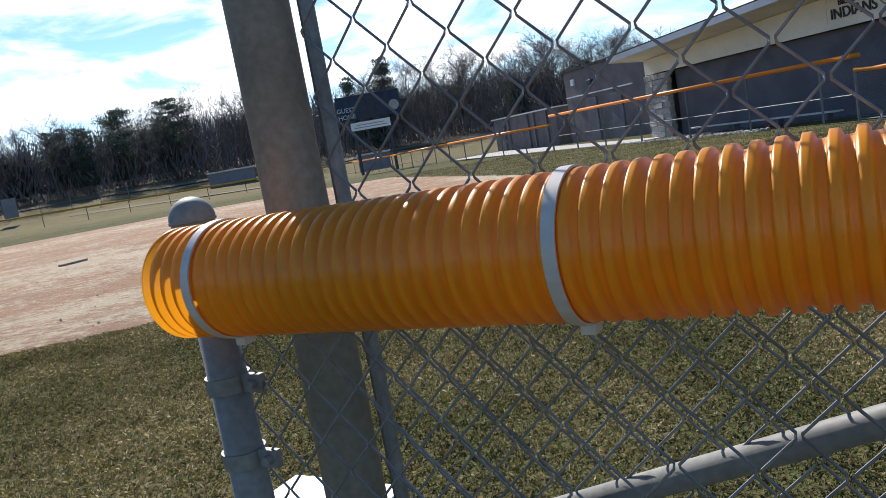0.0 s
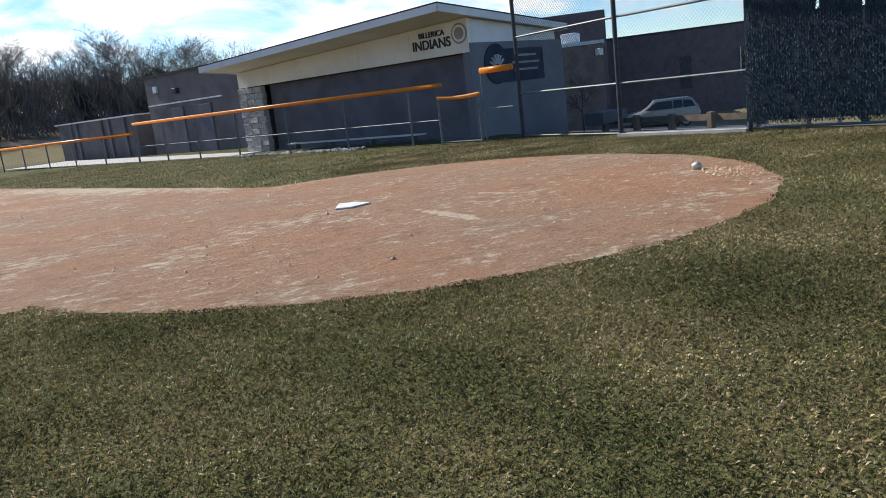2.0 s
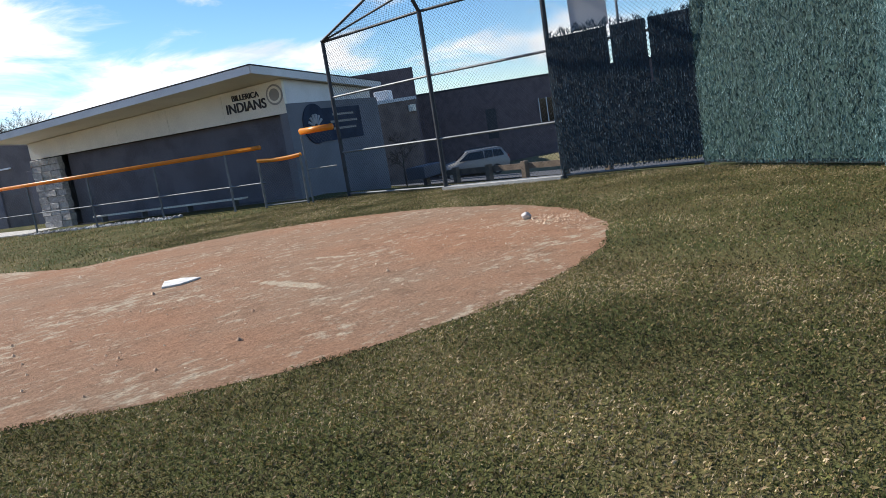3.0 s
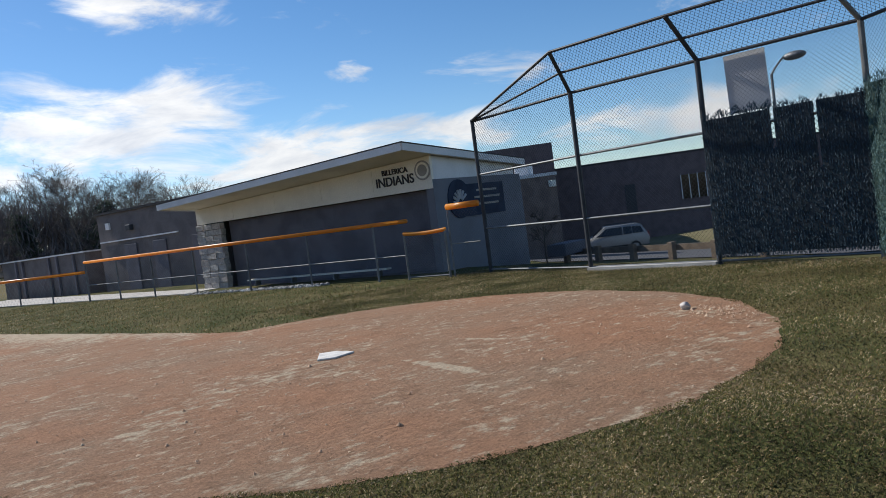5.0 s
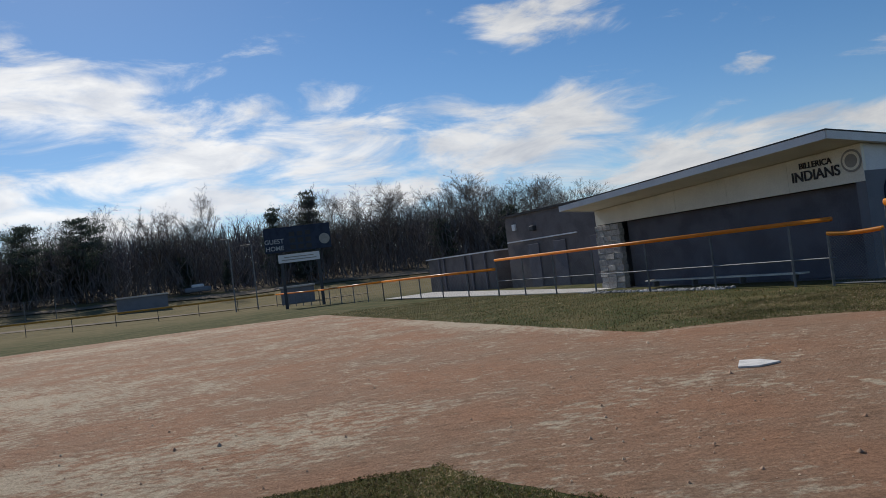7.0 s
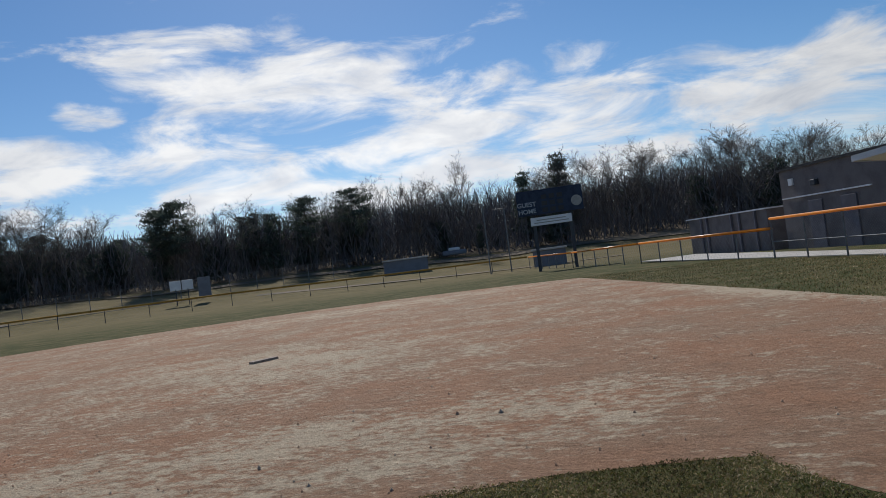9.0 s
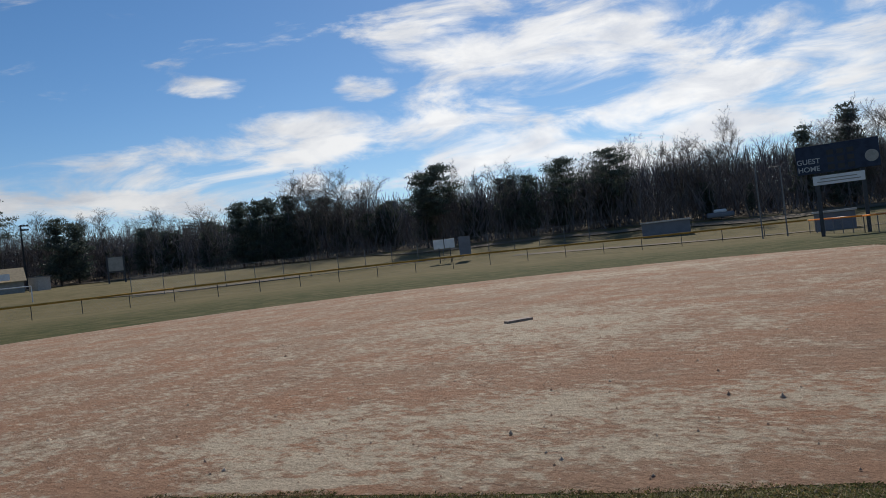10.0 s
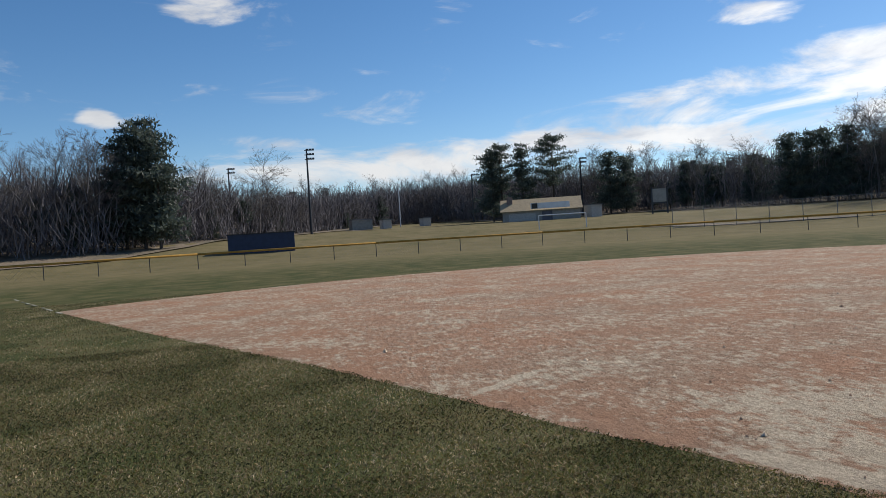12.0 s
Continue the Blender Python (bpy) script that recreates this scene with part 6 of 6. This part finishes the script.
def build_trees():
    rng = np.random.default_rng(5)
    cone = lambda f: 1.0 - 0.88 * f
    cone_round = lambda f: (1.0 - 0.75 * f * f) * (0.8 + 0.2 * math.sin(f * 17))
    crown = lambda f: 0.35 + 1.1 * math.sin(math.pi * min(1, f * 0.86 + 0.14)) * (1 - 0.25 * f)
    bare = [tree_thing("bare_tree", "leafless grey-brown tree at the wood's edge", "leafless trees at the wood's edge", twig_tree(rng, 12, 0.11, 3, (20, 10, 8), 0.55 + 0.16 * k, 0.6, 0.26)) for k in range(4)]
    pines = [tree_thing("pine_tree", "dark green pine with ragged tiers of limbs", "pines at the wood's edge", *pine_parts(rng, 14, 3.0, 0.2, cone, 15, 0.75)),
             tree_thing("pine_tree", "tall dark pine with a broad ragged crown", "pines at the wood's edge", *pine_parts(rng, 16, 3.3, 0.4, crown, 11, 0.8)),
             tree_thing("pine_tree", "dark green pine with a dense rounded crown", "pines at the wood's edge", *pine_parts(rng, 13, 3.7, 0.1, cone_round, 14, 0.85))]
    used = set()

    def put(src, yaw, far, top):
        x, y, z = spot(yaw, far)
        tall = {id(b): 12.0 for b in bare}.get(id(src)) or (14.0, 16.0, 13.0)[pines.index(src)]
        k = (top - z) / tall
        m = Matrix.Translation((x, y, z)) @ Matrix.Rotation(rng.uniform(0, math.tau), 4, "Z")
        ob = src if id(src) not in used else copy_thing(src, m)
        ob.matrix_basis = m
        ob.scale = (k, k, k)
        used.add(id(src))

    # the trees that stand out
    for kind, yaw, far, top in ((0, 4.6, 116, 15.9), (0, 7.3, 114, 13.6), (1, 33.4, 110, 15.0), (1, 34.6, 112, 14.2), (2, 94.6, 96, 18.0), (2, 93.6, 95, 16.2), (2, 95.8, 97, 16.0),
                                (1, 64.7, 141, 19.2), (0, 67.0, 140, 17.9), (1, 68.6, 140, 18.0), (2, 69.3, 141, 16.8), (2, 60.6, 148, 15.9), (2, 59.5, 150, 15.0),
                                (0, 82.0, 165, 13.6), (2, 84.4, 165, 13.2), (2, 48.4, 128, 14.2), (2, 46.2, 126, 14.2), (2, 44.8, 124, 14.1), (2, 47.2, 127, 14.0), (1, 20.5, 112, 14.5), (1, 24.0, 111, 13.8)):
        put(pines[kind], yaw, far, top)
    for kind, yaw, far, top in ((3, 86.8, 112, 14.2), (2, 42.1, 118, 15.3), (3, 40.6, 117, 14.6), (3, 43.2, 118, 14.8), (2, 39.2, 117, 14.0), (2, 1.8, 111, 13.2), (3, -1.2, 110, 13.6), (2, -8.7, 110, 13.4)):
        put(bare[kind], yaw, far, top)
    for k in range(70):
        yaw = rng.uniform(18, 58)
        far = np.interp(yaw, YAW, FAR)
        put(pines[int(rng.integers(0, 3))], yaw, far + rng.uniform(0, 12), np.interp(yaw, YAW, TOP) * rng.uniform(0.62, 0.95))
    for k in range(46):
        yaw = (rng.uniform(-14, 20), rng.uniform(57, 82), rng.uniform(85, 112))[k % 3]
        far = np.interp(yaw, YAW, FAR)
        put(pines[int(rng.integers(0, 3))], yaw, far + rng.uniform(0, 12), np.interp(yaw, YAW, TOP) * rng.uniform(0.45, 0.8))
    for k in range(170):
        yaw = rng.uniform(-17, 112)
        far = np.interp(yaw, YAW, FAR)
        put(bare[int(rng.integers(0, 4))], yaw, far + rng.uniform(-2, 10), np.interp(yaw, YAW, TOP) * rng.uniform(0.78, 1.0))
    # the wood behind them, one mass of stems and twigs
    kinds = [np.array(twig_segs(rng, 12, 0.12, 2, (22, 11), 0.6, 0.6, 0.2, 1)) for k in range(5)]
    rows = []
    for k in range(620):
        yaw = rng.uniform(-18, 116)
        far = np.interp(yaw, YAW, FAR) + rng.uniform(3, 38)
        x, y, z = spot(yaw, far)
        s = (np.interp(yaw, YAW, TOP) * rng.uniform(0.6, 0.86) * (far / np.interp(yaw, YAW, FAR)) ** 0.9 - z) / 12
        seg = kinds[int(rng.integers(0, 5))] * s
        a = rng.uniform(0, math.tau)
        rot = np.array([[math.cos(a), -math.sin(a), 0], [math.sin(a), math.cos(a), 0], [0, 0, 1]])
        seg = seg.copy()
        seg[:, 0:3] = seg[:, 0:3] @ rot.T + (x, y, z)
        seg[:, 3:6] = seg[:, 3:6] @ rot.T + (x, y, z)
        rows.append(seg)
    tagged(new("woods", fast_mesh("woods", *prisms(np.concatenate(rows)), THICKET)), "deep leafless grey-brown wood", "woods", kind="stuff")
    # brush along the wood's foot
    rows = []
    for k in range(80000):
        yaw = rng.uniform(-18, 116) if k % 5 else rng.uniform(66, 86)
        far = np.interp(yaw, YAW, FAR) + rng.uniform(-1, 40)
        x, y, z = spot(yaw, far)
        h = rng.uniform(0.8, 3.2)
        up = rng.uniform(0, 1) ** 1.2 * 0.66 * (np.interp(yaw, YAW, TOP) - z)
        rows.append((x, y, z + up - 0.1, x + rng.normal(0, 0.9), y + rng.normal(0, 0.9), z + up + h, 0.07, 0.025))
    tagged(new("underbrush", fast_mesh("underbrush", *prisms(rows), THICKET)), "dense bare brush along the foot of the wood", "brush", kind="stuff")


def build_far_ground():
    """Leaf litter under the woods, worn paths on the far fields and the faint chalk of the foul line."""
    verts, faces = [], []
    n = 90
    for k in range(n + 1):
        yaw = -40 + 160 * k / n
        far = np.interp(yaw, YAW, FAR)
        wob = 4 * noise.noise((yaw * 0.13, 0, 0)) + 2 * noise.noise((yaw * 0.7, 3, 0))
        rise = 0.45 * (np.interp(yaw, YAW, TOP) - 3.0)
        for d, up in ((far - 9 + wob, 0.12), (far + 10, 0.12), (far + 42, rise), (far + 120, 1.3 * rise)):
            x, y, z = spot(yaw, d)
            verts.append((x, y, z + up + (0.5 * wob if up > 1 else 0.0)))
    for k in range(n):
        for j in range(3):
            a = 4 * k + j
            faces.append((a, a + 4, a + 5, a + 1))
    tagged(new("leaf_litter", mesh_of("leaf_litter", verts, faces, LITTER, True)), "brown leaf litter under the woods", "ground", kind="structure")
    for pts, wide in (([(-42, 78), (-32, 80), (-22, 81), (-12, 79), (-2, 80)], 2.2), ([(-150, 24), (-136, 27), (-122, 36), (-114, 44)], 2.0), ([(-78, 50), (-70, 56), (-64, 66)], 2.5)):
        verts, faces = [], []
        for k, (x, y) in enumerate(pts):
            q = Vector(pts[min(k + 1, len(pts) - 1)]) - Vector(pts[max(k - 1, 0)])
            side = Vector((-q.y, q.x)).normalized() * wide / 2
            for sgn in (1, -1):
                px, py = x + side.x * sgn, y + side.y * sgn
                verts.append((px, py, ground_z(px, py) + 0.07))
        for k in range(len(pts) - 1):
            faces.append((2 * k, 2 * k + 2, 2 * k + 3, 2 * k + 1))
        tagged(new("worn_path", mesh_of("worn_path", verts, faces, LITTER)), "tan worn path on the far field", "path", kind="structure")
    d = Vector((-0.945, -0.327, 0))
    p = Vector((-25.2, -0.9, 0.006))
    side = Vector((-d.y, d.x, 0)) * 0.04
    bm = bmesh.new()
    for k in range(14):
        a, b = p + d * (k * 1.7), p + d * (k * 1.7 + 0.9 + 0.5 * math.sin(k * 2.3))
        slab(bm, [a + side, b + side, b - side, a - side], (0, 0, 0.012))
    tagged(part("foul_line", bm, WORN_CHALK), "faint broken chalk of the foul line on the turf", "foul line", kind="structure")


build_grass()
build_far_ground()
build_infield()
build_near_fence()
build_first_base_fence()
build_outfield_fence()
build_dugout()
build_backstop()
build_screens()
build_east()
build_north_buildings()
build_far()
build_trees()
